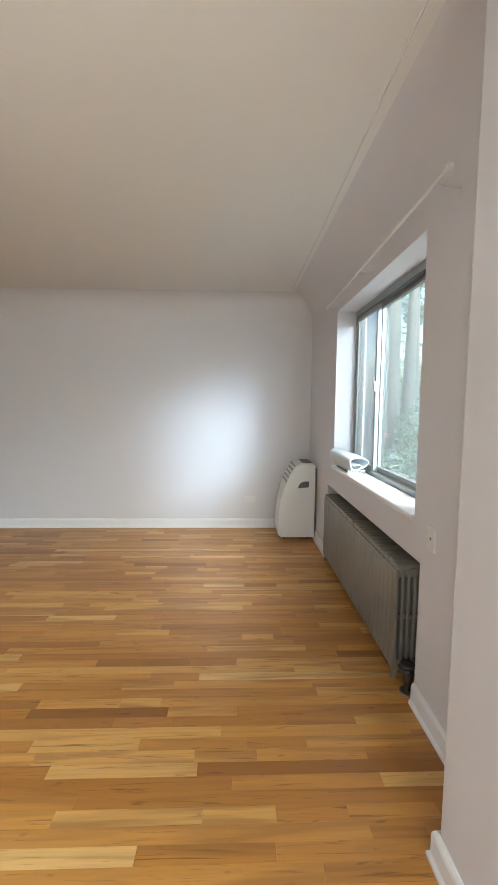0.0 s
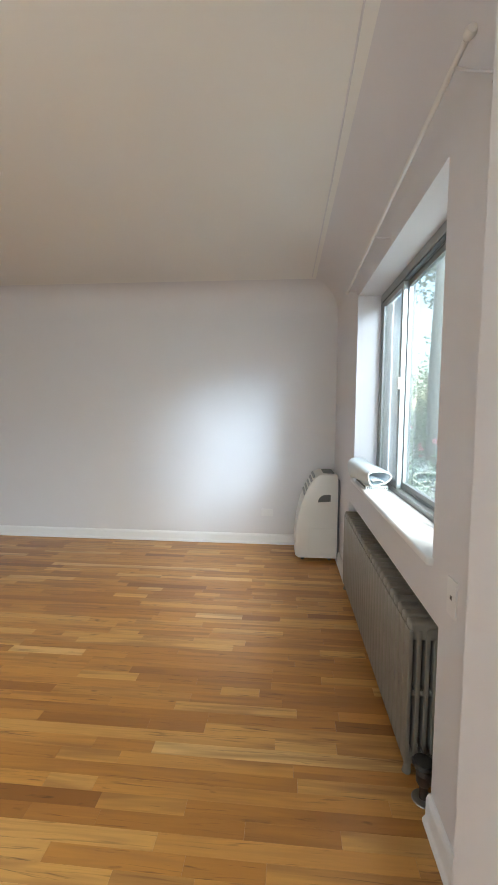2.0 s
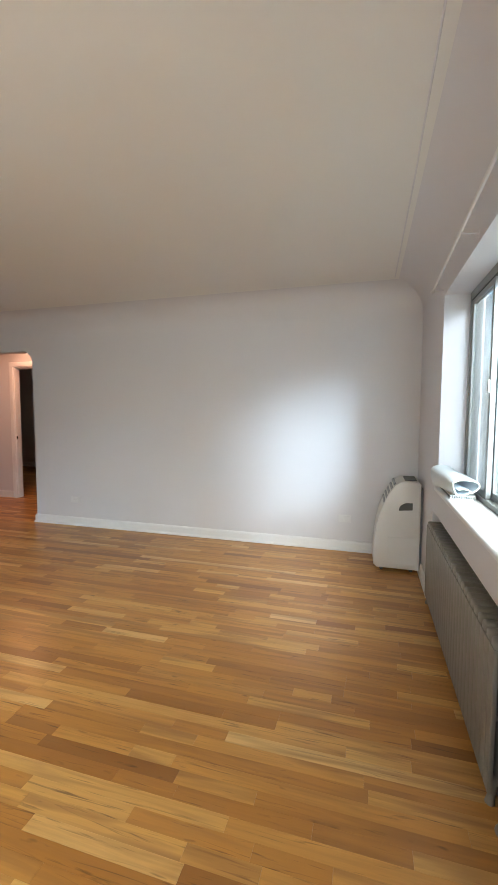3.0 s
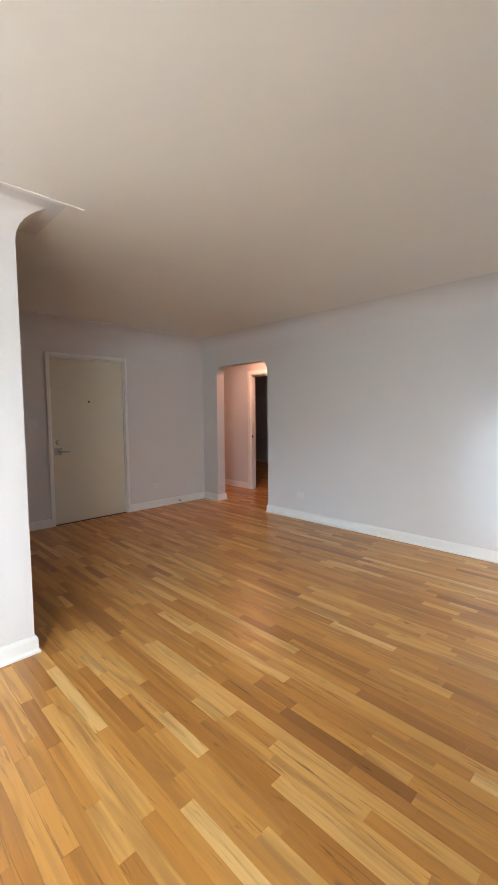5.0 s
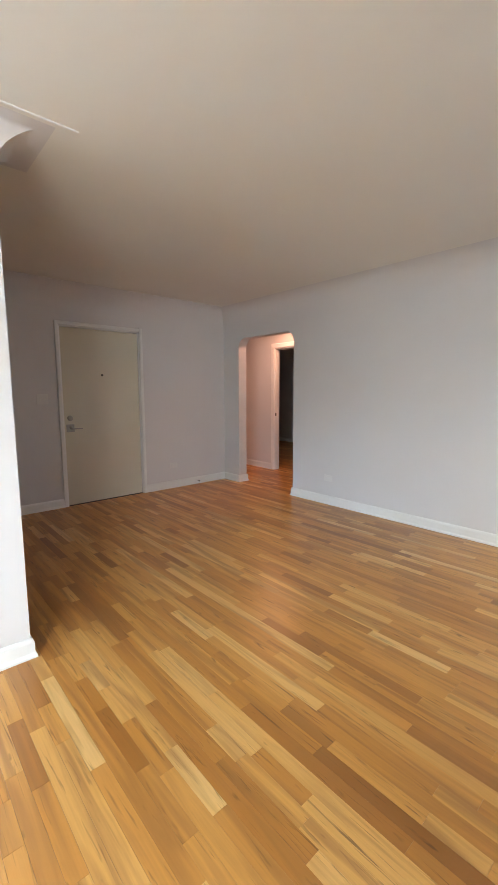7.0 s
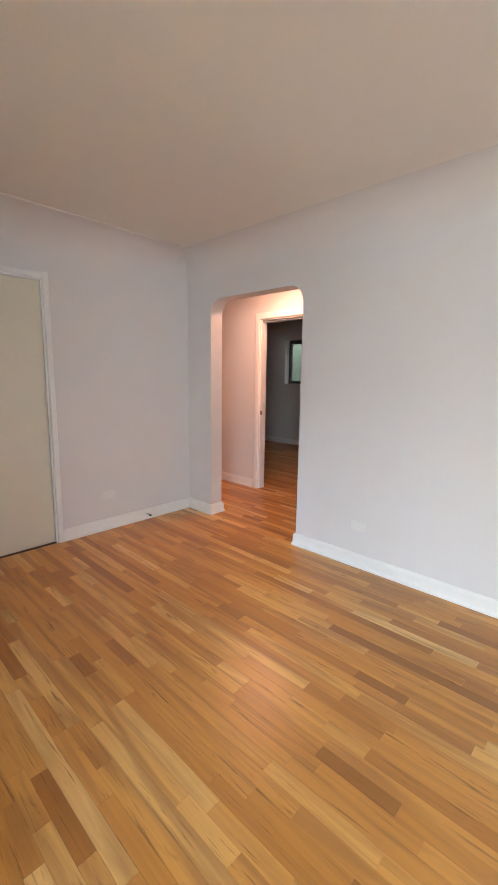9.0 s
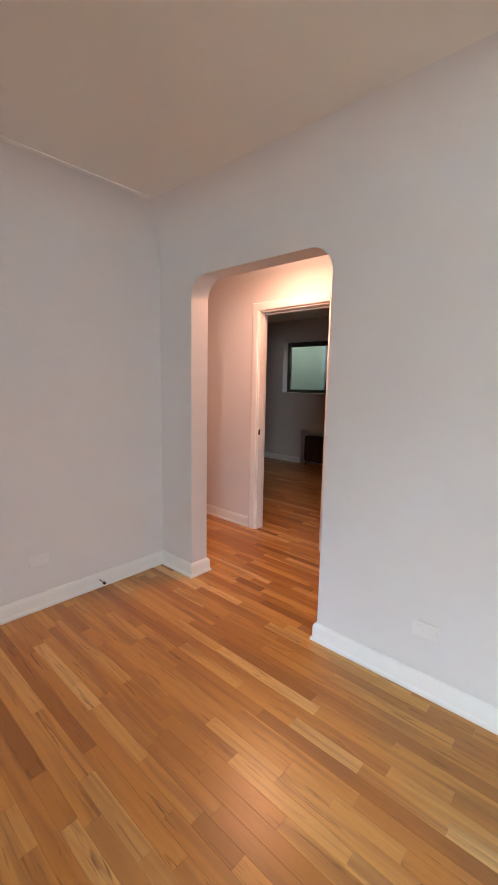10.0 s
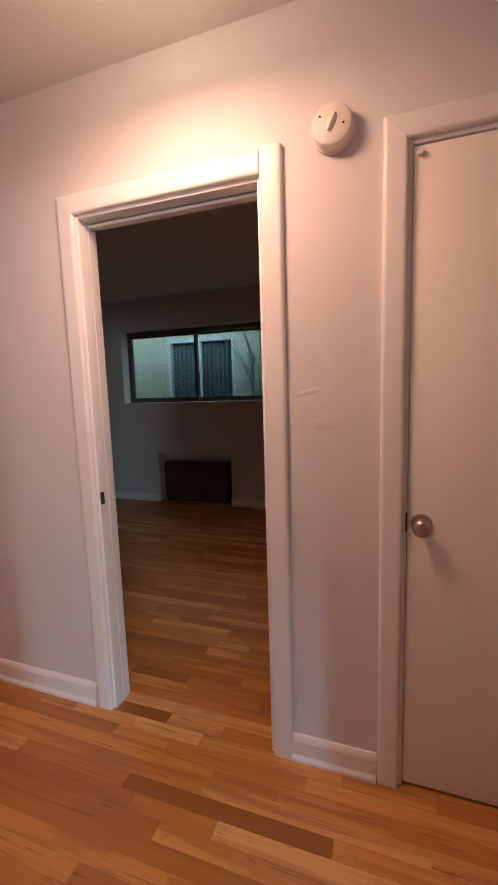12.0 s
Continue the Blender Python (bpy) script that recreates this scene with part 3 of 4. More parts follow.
# ---- radiators ----
def radiator(name, label, sections, pitch, depth, height, m, paint):
    """Cast iron column radiator along local x from 0, its face at local y = 0, its back at y = depth."""
    t = new(name)
    tagged(t, label, "radiator")
    first = {}
    for i in range(sections):
        x0 = i * pitch
        if not first:
            w, cw = pitch - 0.0015, 0.017
            ends = {}
            for nm, z in (("upper_hub", height - 0.045), ("lower_hub", 0.078)):
                ends[nm] = tube([(-0.004, depth / 2, z), (w + 0.004, depth / 2, z)], 0.022, 14)
            ends["lower_header"] = boxes((0.002, w - 0.002, 0.004, depth - 0.004, 0.050, 0.105), bevel=0.015, seg=3)
            ends["tie_bar"] = boxes((0.006, w - 0.006, 0.006, depth - 0.006, height * 0.52, height * 0.52 + 0.025), bevel=0.008)
            ends["column"] = boxes((0, w, 0, cw, 0.055, height - 0.035), bevel=0.0035, seg=2)
            s = part("section", boxes((0.002, w - 0.002, 0.004, depth - 0.004, height - 0.075, height - 0.008), bevel=0.012, seg=3), paint, t, "painted cast iron section", True)
            first["section"] = s.data
            for nm, bm in ends.items():
                piece = part(nm, bm, paint, s, smooth=True)
                first[nm] = piece.data
                bpy.data.objects.remove(piece)
        else:
            s = new("section", first["section"])
            s.parent = t
            tagged(s, "painted cast iron section")
        for nm in ("upper_hub", "lower_hub", "lower_header", "tie_bar"):
            piece = new(nm, first[nm])
            piece.parent = s
            tagged(piece)
        s.location = (x0, 0, 0)
        for c in range(6):
            col = new("column", first["column"])
            col.parent = s
            col.location = (0, c * (depth - 0.017) / 5, 0)
            tagged(col)
    for x0 in (0.006, sections * pitch - pitch + 0.006):
        for y0 in (0.008, depth - 0.040):
            bm = bmesh.new()
            tube([(x0 + 0.02, y0 + 0.016, 0.06), (x0 + 0.02, y0 + 0.014, 0.03), (x0 + 0.02, y0 + 0.010, 0.0)], [0.018, 0.013, 0.017], 10, bm)
            part("foot", bm, paint, t, smooth=True).location = (0, 0, 0)
    t.matrix_basis = m
    return t


rad = radiator("radiator", "long grey painted cast iron radiator in the niche under the window", 27, 0.0587, 0.165, 0.590,
               Matrix.Translation((0.905, R1 - 0.06, 0)) @ Matrix.Rotation(radians(-90), 4, "Z"), M_RAD)
radiator("radiator", "dark brown radiator in the bedroom niche", 14, 0.06, 0.15, 0.50, Matrix.Translation((-6.24, YB + 0.02, 0)), M_RADDARK)
# valve and pipe at the near foot of the living radiator
valve = thing("radiator_valve", XE, 2.05, 0, "dark old radiator valve with a pipe into the floor", "valve")
part("pipe", tube([(XE + 0.004, 2.052, -0.005), (XE + 0.004, 2.052, 0.10)], 0.014), M_VALVE, valve, smooth=True)
part("body", lathe([(0.0, 0.0), (0.02, 0.0), (0.026, 0.01), (0.026, 0.04), (0.018, 0.05), (0.018, 0.06), (0.0, 0.06)], 16, Matrix.Translation((XE + 0.004, 2.052, 0.055))), M_VALVE, valve, smooth=True)
part("union_nut", tube([(XE + 0.004, 2.055, 0.078), (XE + 0.004, 2.128, 0.078)], 0.019, 6), M_VALVE, valve)
part("hand_wheel", lathe([(0.0, 0.03), (0.012, 0.03), (0.032, 0.024), (0.036, 0.014), (0.030, 0.004), (0.010, 0.0), (0.0, 0.0)], 18, Matrix.Translation((XE + 0.000, 2.052, 0.115))), M_DARK, valve, "black hand wheel", True)
part("floor_flange", lathe([(0.0, 0.006), (0.022, 0.006), (0.036, 0.003), (0.038, 0.0)], 20, Matrix.Translation((XE + 0.004, 2.052, 0.0))), M_STEEL, valve, "small round pipe collar", True)


# ---- portable air conditioner ----
def air_conditioner():
    x0, x1, y0, y1, h = 0.560, 0.925, 4.21, 4.54, 0.770
    t = thing("air_conditioner", (x0 + x1) / 2, (y0 + y1) / 2, 0, "white portable air conditioner with a curved front, standing in the corner", "air conditioner")
    prof = [(x1, 0.03), (x1, h - 0.02), (x1 - 0.02, h), (x1 - 0.13, h + 0.002), (x1 - 0.165, h - 0.008), (x1 - 0.205, h - 0.04), (x1 - 0.245, h - 0.10), (x1 - 0.275, h - 0.17),
            (x1 - 0.312, h - 0.26), (x1 - 0.340, h - 0.38), (x1 - 0.355, h - 0.50), (x0 - 0.003, 0.12), (x0 + 0.006, 0.055), (x0 + 0.035, 0.03)]
    part("body", prism(prof, y0, y1, "y", bevel=0.014), M_AC, t, smooth=True)
    part("back_cover", boxes((x1 + 0.001, x1 + 0.014, y0 + 0.006, y1 - 0.01, 0.04, h - 0.05), bevel=0.005), M_ACSIDE, t, "blue grey back panel")
    part("control_panel", boxes((x1 - 0.125, x1 - 0.03, y0 + 0.04, y1 - 0.05, h, h + 0.007), bevel=0.003), M_ACDARK, t, "dark control panel")
    # handle recess on the side: a flat half-round, dark colour for its shade
    pts = [(0.755 + 0.0, 0.525)] + [(0.825 - 0.070 * math.cos(a), 0.525 + 0.068 * math.sin(a)) for a in [radians(90) * i / 8 for i in range(0, 9)]] + [(0.862, 0.593), (0.862, 0.535)]
    part("handle_recess", prism(pts, y0 - 0.0015, y0 + 0.03, "y"), M_ACDARK, t, "moulded handle recess, its shade put in as a dark half-round")
    # side panel seam
    part("side_panel", boxes((x0 + 0.115, x1 - 0.02, y0 - 0.0012, y0 + 0.004, 0.07, 0.30), bevel=0.002), M_AC, t, "shallow lower side panel")
    # louvres on the curved shoulder
    for i in range(5):
        k = i / 4
        px, pz = x1 - 0.200 - 0.078 * k, h - 0.030 - 0.150 * k
        ang = radians(52 + 14 * k)
        m = Matrix.Translation((px - 0.002, (y0 + y1) / 2, pz)) @ Matrix.Rotation(-ang, 4, "Y")
        bm = boxes((-0.011, 0.011, -(y1 - y0) / 2 + 0.02, (y1 - y0) / 2 - 0.02, -0.003, 0.009), bevel=0.003)
        bm.transform(m)
        part("louvre", bm, M_LOUVRE, t, "grey outlet louvre")
    for y in (y0 + 0.05, y1 - 0.05):
        for x in (x0 + 0.07, x1 - 0.06):
            part("caster", lathe([(0.0, 0.012), (0.016, 0.010), (0.018, 0.0), (0.016, -0.010), (0.0, -0.012)], 16, Matrix.Translation((x, y, 0.018)) @ RY), M_ACDARK, t, "small dark caster", True)
    return t


air_conditioner()


# old plaster repairs on the hall wall: thin smears under the paint
for i, (x, z, w, h, a) in enumerate(((-3.835, 1.335, 0.045, 0.009, 12), (-3.775, 1.235, 0.055, 0.022, 8), (-3.86, 0.93, 0.035, 0.02, 30))):
    bm = lathe([(0.0, 0.0013), (0.5, 0.0011), (0.85, 0.0005), (1.0, 0.0)], 14)
    bm.transform(Matrix.Translation((x, YH, z)) @ Matrix.Rotation(radians(90), 4, "X") @ Matrix.Rotation(radians(a), 4, "Z") @ Matrix.Diagonal((w, h, 1, 1)))
    setting(part("plaster_patch", bm, M_WALL, smooth=True), "thin plaster repair under the paint")


# ---- small fittings ----
def outlet(name, x, y, z, nx, ny, wide, high, label, category, holes):
    """A cover plate on a wall that faces (nx, ny); holes: small dark marks (along, up, width, height)."""
    t = thing(name, x, y, z, label, category, "wall outlets" if category == "outlet" else "")

    def slab(nm, a, u, w, h, d0, d1, m, bev):
        if nx:
            q = sorted((x + nx * d0, x + nx * d1)) + [y + a - w / 2, y + a + w / 2]
        else:
            q = [x + a - w / 2, x + a + w / 2] + sorted((y + ny * d0, y + ny * d1))
        return part(nm, boxes((*q, z + u - h / 2, z + u + h / 2), bevel=bev), m, t)

    slab("plate", 0, 0, wide, high, -0.002, 0.006, M_PAINTED, 0.002)
    for a, u, w, h, m in holes:
        slab("insert", a, u, w, h, 0.004, 0.0085 if m is not M_DARK else 0.0065, m, 0.0012 if m is not M_DARK else 0)
    return t


SOCKETS = [(-0.022, 0, 0.028, 0.034, M_PAINTED), (0.022, 0, 0.028, 0.034, M_PAINTED)]
SLITS = [(a + b, c, 0.008, 0.002, M_DARK) for a in (-0.022, 0.022) for b, c in ((0, 0.006), (0, -0.006))]
outlet("wall_outlet", 0.300, YN, 0.312, 0, -1, 0.114, 0.070, "white double wall outlet set sideways above the baseboard", "outlet", [(a, u, w, h, m) for a, u, w, h, m in SOCKETS])
outlet("wall_outlet", -2.780, YN, 0.305, 0, -1, 0.114, 0.070, "white painted-over wall outlet set sideways", "outlet", SOCKETS)
outlet("wall_outlet", XW, 3.76, 0.310, 1, 0, 0.114, 0.070, "white wall outlet between the entry door and the corner", "outlet", SOCKETS)
outlet("light_switch", XW, 2.150, 1.232, 1, 0, 0.115, 0.115, "white double light switch beside the entry door", "switch", [(-0.023, 0, 0.010, 0.022, M_PLATE), (0.023, 0, 0.010, 0.022, M_PLATE)])
outlet("cable_plate", XE, 1.880, 0.792, -1, 0, 0.060, 0.108, "small white wall plate with a dark cable jack beside the window", "wall plate", [(0, 0, 0.012, 0.012, M_DARK)])

stop = thing("door_stop", XW + 0.015, 4.13, 0.05, "small dark spring door stop on the baseboard", "door stop")
part("stem", tube([(XW + 0.014, 4.13, 0.052), (XW + 0.07, 4.13, 0.050)], 0.005), M_STEEL, stop)
part("tip", tube([(XW + 0.068, 4.13, 0.050), (XW + 0.082, 4.13, 0.050)], 0.009), M_DARK, stop, "dark rubber tip")

rod = thing("curtain_rod", 0.870, 2.70, 2.137, "thin white metal curtain rod on brackets above the window", "curtain rod")
part("bar", tube([(0.853, 1.725, 2.139), (0.888, 3.68, 2.137)], 0.0072, 12), M_RODW, rod, smooth=True)
for y, s in ((1.715, -1), (3.69, 1)):
    part("finial", lathe([(0.0, 0.024), (0.010, 0.021), (0.014, 0.011), (0.012, 0.002), (0.008, -0.006), (0.0, -0.008)], 18, Matrix.Translation((0.853 if s < 0 else 0.888, y, 2.138)) @ Matrix.Rotation(radians(-90 * s), 4, "X")), M_RODW, rod, "white end cap", True)
for y in (1.79, 2.74, 3.62):
    bm = tube([(XE, y, 2.118), (0.890, y, 2.122), (0.853 + 0.018 * (y - 1.72), y, 2.130)], 0.0035, 8)
    add_box(bm, XE - 0.003, XE + 0.001, y - 0.008, y + 0.008, 2.098, 2.140, bevel=0.001)
    part("bracket", bm, M_WALL, rod, "small white bracket")

# smoke detector on the hall wall
det = thing("smoke_detector", -3.752, YH, 2.088, "round ivory smoke detector on the hall wall", "smoke detector")
MD = Matrix.Translation((-3.752, YH, 2.088)) @ RY @ Matrix.Diagonal((0.94, 0.94, 1.0, 1.0))
part("base", lathe([(0.0, 0.0), (0.066, 0.0), (0.068, 0.010), (0.062, 0.016), (0.0, 0.016)], 40, MD), M_DET, det, smooth=True)
part("cover", lathe([(0.062, 0.014), (0.064, 0.030), (0.058, 0.042), (0.048, 0.046), (0.0, 0.047)], 40, MD), M_DET, det, "domed cover", True)
bm = lathe([(0.0, 0.0525), (0.012, 0.0520), (0.022, 0.0485), (0.026, 0.044)], 24)
bm.transform(Matrix.Diagonal((0.55, 1.25, 1.0, 1.0)))
add_box(bm, -0.003, 0.003, -0.024, 0.024, 0.050, 0.0545, bevel=0.0012)
bm.transform(MD @ Matrix.Rotation(radians(-25), 4, "Z"))
part("rib", bm, M_DET, det, "raised rib across the cover", True)
# Screw holes as raised discs, their inner shade painted black.
for a, b in ((-0.034, 0.022), (0.036, -0.008)):
    part("screw_hole", lathe([(0.0, 0.002), (0.0035, 0.002), (0.0035, 0.0)], 12, MD @ Matrix.Translation((a, b, 0.0455))), M_DARK, det)

# hall ceiling lamp: square frosted bowl on a metal pan, with a finial
lamp = thing("ceiling_lamp", -4.205, 5.235, CEIL, "lit ceiling lamp with square frosted glass bowl and bronze finial", "ceiling lamp")
part("pan", boxes((-4.335, -4.075, 5.105, 5.365, CEIL - 0.044, CEIL), bevel=0.012), M_PAN, lamp, "brushed nickel ceiling pan")


def bowl():
    bm = bmesh.new()
    rings = []
    for w, z in ((0.124, CEIL - 0.045), (0.124, CEIL - 0.056), (0.108, CEIL - 0.086), (0.080, CEIL - 0.114), (0.048, CEIL - 0.132), (0.020, CEIL - 0.138)):
        c = w * 0.55
        ring = []
        for sx, sy in ((1, 1), (-1, 1), (-1, -1), (1, -1)):
            for k in range(5):
                a = math.atan2(sy, sx) + radians(-45 + 22.5 * k)
                ring.append(bm.verts.new((-4.205 + sx * (w - c * 0.5) + c * 0.5 * math.cos(a), 5.235 + sy * (w - c * 0.5) + c * 0.5 * math.sin(a), z)))
        rings.append(ring)
    for a, b in zip(rings, rings[1:]):
        for k in range(20):
            bm.faces.new((a[k], a[(k + 1) % 20], b[(k + 1) % 20], b[k]))
    bm.faces.new(rings[-1])
    return bm


part("shade", bowl(), M_SHADE, lamp, "frosted glass bowl, lit", True).visible_shadow = False
bulb = new("bulb_light", bpy.data.lights.new("bulb_light", "AREA"))
bulb.data.shape, bulb.data.size = "DISK", 0.26
bulb.data.energy, bulb.data.color, bulb.data.spread = 2.4, (1.0, 0.47, 0.31), radians(180)
bulb.location = (-4.205, 5.235, CEIL - 0.150)
part("finial", lathe([(0.0, 0.012), (0.022, 0.010), (0.026, 0.0), (0.018, -0.012), (0.006, -0.018), (0.009, -0.024), (0.0, -0.030)], 20, Matrix.Translation((-4.205, 5.235, CEIL - 0.136))), M_BRONZEFIN, lamp, "small bronze finial", True)

# rolled mat and slotted strip on the sill
strip = thing("slotted_strip", 1.02, 3.25, WZ0 + 0.004, "flat white slotted plastic strip on the window sill", "plastic strip")
bm = bmesh.new()
add_box(bm, 0.945, 1.075, 3.155, 3.50, WZ0 + 0.005, WZ0 + 0.009)
for i in range(11):
    add_box(bm, 0.947 + i * 0.012, 0.952 + i * 0.012, 3.150, 3.18, WZ0 + 0.009, WZ0 + 0.024)
add_box(bm, 0.945, 1.075, 3.155, 3.50, WZ0 + 0.024, WZ0 + 0.028)
part("body", bm, M_PLATE, strip)
# Solid black filling paints the shade between the ribs.
part("slots", boxes((0.947, 1.073, 3.20, 3.49, WZ0 + 0.009, WZ0 + 0.024)), M_DARK, strip, "black block for the shade inside the slots")


def rolled_mat():
    t = thing("rolled_mat", 1.00, 3.30, WZ0 + 0.03, "white foam mat rolled into a flattened loop on the window sill", "rolled mat")
    # centre line of the sheet across the roll: a loop and an inward curl
    line = []
    for i in range(34):
        a = radians(-60 + 345 * i / 33)
        k = 1.0 - 0.10 * i / 33
        line.append((0.075 * k * math.cos(a) + 0.015 * math.cos(2 * a), 0.042 * k * math.sin(a) + 0.008 * math.sin(a - 0.6)))
    line = [(x * 0.966 - z * 0.259, z * 0.966 + x * 0.259) for x, z in line]
    line += [(0.045, -0.024), (0.020, -0.012), (-0.006, -0.010), (-0.028, -0.018)]
    th = 0.008
    outer, inner = [], []
    for i, p in enumerate(line):
        q0, q1 = line[max(0, i - 1)], line[min(len(line) - 1, i + 1)]
        dx, dz = q1[0] - q0[0], q1[1] - q0[1]
        d = math.hypot(dx, dz) or 1
        outer.append((p[0] + dz / d * th / 2, p[1] - dx / d * th / 2))
        inner.append((p[0] - dz / d * th / 2, p[1] + dx / d * th / 2))
    k = len(line)
    bm = bmesh.new()
    rings = []
    for s in range(6):
        y = 0.36 * s / 5
        f = 1 + 0.05 * math.sin(s * 1.3)
        rings.append([bm.verts.new((x * f - 0.075 * s / 5, y, z * f * (1 + 0.10 * s) + 0.004 * s)) for x, z in outer + inner[::-1]])
    n2 = 2 * k
    for a, b in zip(rings, rings[1:]):
        for i in range(n2):
            bm.faces.new((a[i], a[(i + 1) % n2], b[(i + 1) % n2], b[i]))
    for ring in (rings[0], rings[-1]):
        for i in range(k - 1):
            bm.faces.new((ring[i], ring[i + 1], ring[n2 - 2 - i], ring[n2 - 1 - i]))
    bm.transform(Matrix.Translation((1.005, 3.125, WZ0 + 0.078)) @ Matrix.Scale(0.9, 4))
    part("sheet", bm, M_FOAM, t, smooth=True)
    bm = bmesh.new()
    a = [bm.verts.new((x + 1.010, 3.1225, z + WZ0 + 0.086)) for x, z in outer]
    b = [bm.verts.new((x + 1.010, 3.1225, z + WZ0 + 0.086)) for x, z in inner]
    c = [bm.verts.new(v.co + Vector((0, 0.004, 0))) for v in a]
    d = [bm.verts.new(v.co + Vector((0, 0.004, 0))) for v in b]
    for i in range(k - 1):
        bm.faces.new((a[i], a[i + 1], b[i + 1], b[i]))
        bm.faces.new((c[i], c[i + 1], a[i + 1], a[i]))
        bm.faces.new((b[i], b[i + 1], d[i + 1], d[i]))
    bm.transform(Matrix.Translation((1.005, 3.125, WZ0 + 0.078)) @ Matrix.Scale(0.9, 4) @ Matrix.Translation((-1.010, -3.125, -WZ0 - 0.086)))
    part("cut_edge", bm, M_FOAMEDGE, t, "cream cut edge of the mat")


rolled_mat()

# ---- outdoors ----
GZ = -0.9
# Unseen wall, added so its top edge trims the low sunlight.
court = setting(part("sun_block_wall", boxes((-22, 8, -0.3, 0.0, GZ, 3.6)), M_BRICK), "unseen plain wall behind the walker, added to cut off the low sun")
court.matrix_basis = pose(11.5, -2.0, 0, 0, 0, 65)
ground = setting(part("ground", boxes((-400, 400, -400, 400, GZ - 0.5, GZ)), M_GROUND), "shaded lawn and soil")


def leaves(bm, rng, centre, radii, count, size):
    """Small bent leaves scattered through an uneven cloud."""
    for _ in range(count):
        while True:
            p = Vector((rng.uniform(-1, 1), rng.uniform(-1, 1), rng.uniform(-1, 1)))
            if p.length < 1:
                break
        p = p * (0.55 + 0.45 * rng.random()) if rng.random() < 0.3 else p.normalized() * (0.6 + 0.4 * rng.random())
        c = Vector(centre) + Vector((p.x * radii[0], p.y * radii[1], p.z * radii[2]))
        u = Vector((rng.uniform(-1, 1), rng.uniform(-1, 1), rng.uniform(-0.6, 0.6))).normalized()
        w = u.orthogonal().normalized()
        w = (w * math.cos(rng.random() * 6.28) + u.cross(w) * math.sin(rng.random() * 6.28)).normalized()
        s = size * rng.uniform(0.6, 1.4)
        v = [bm.verts.new(c + u * s), bm.verts.new(c + w * s * 0.45), bm.verts.new(c - u * s), bm.verts.new(c - w * s * 0.45)]
        bm.faces.new(v)


def tree(x, y, height, trunk_r, clumps, seed, label, low=0.35, lean=0.0):
    rng = random.Random(seed)
    t = thing("tree", x, y, GZ, label, "tree", "trees outside the window")
    pts = [(x + lean * k + 0.02 * rng.uniform(-1, 1), y + 0.02 * rng.uniform(-1, 1), GZ - 0.05 + height * 0.8 * k) for k in (0, 0.03, 0.15, 0.35, 0.6, 0.8, 1.0)]
    rs = [trunk_r * q for q in (1.5, 1.15, 1.0, 0.85, 0.62, 0.42, 0.15)]
    bm = tube(pts, rs, 14)
    crown = bmesh.new()
    for _ in range(clumps):
        k = rng.uniform(low, 1.0)
        a = rng.random() * 6.28
        reach = height * 0.26 * rng.uniform(0.35, 1.0) * (1.15 - 0.5 * k)
        base = Vector(pts[2]).lerp(Vector(pts[-1]), k * 0.9)
        tip = base + Vector((math.cos(a) * reach, math.sin(a) * reach, reach * rng.uniform(-0.1, 0.5)))
        mid = base.lerp(tip, 0.5) + Vector((0, 0, 0.1))
        tube([base, mid, tip], [trunk_r * 0.22, trunk_r * 0.13, 0.012], 6, bm)
        leaves(crown, rng, tip, (reach * 0.42 + 0.3, reach * 0.42 + 0.3, reach * 0.22 + 0.22), 210, 0.075)
    part("trunk", bm, M_BARK, t, "rough brown trunk and limbs", True)
    part("crown", crown, M_LEAF, t, "loose green leaves")


def shrub(x, y, r, h, seed, label, flowers=0):
    rng = random.Random(seed)
    t = thing("shrub", x, y, GZ, label, "shrub", "shrubs outside the window")
    bm, crown = bmesh.new(), bmesh.new()
    for _ in range(7):
        a = rng.random() * 6.28
        q = r * rng.uniform(0.2, 0.75)
        tip = Vector((x + math.cos(a) * q, y + math.sin(a) * q, GZ + h * rng.uniform(0.5, 0.95)))
        tube([(x, y, GZ - 0.05), Vector((x, y, GZ)).lerp(tip, 0.5) + Vector((0, 0, 0.1)), tip], [0.03, 0.02, 0.008], 6, bm)
        for f in (0.45, 0.75, 1.0):
            leaves(crown, rng, Vector((x, y, GZ)).lerp(tip, f), (r * 0.42, r * 0.42, h * 0.2), 170, 0.05)
    if flowers:
        petals = bmesh.new()
        for _ in range(flowers):
            a, q = rng.random() * 6.28, r * rng.uniform(0.6, 0.95)
            leaves(petals, rng, (x + math.cos(a) * q, y + math.sin(a) * q, GZ + h * rng.uniform(0.55, 0.95)), (0.05, 0.05, 0.05), 10, 0.035)
        part("flowers", petals, M_FLOWER, t, "small pink flowers")
    part("stems", bm, M_TWIG, t, "thin brown stems")
    part("crown", crown, M_HEDGE, t, "dense green leaves")


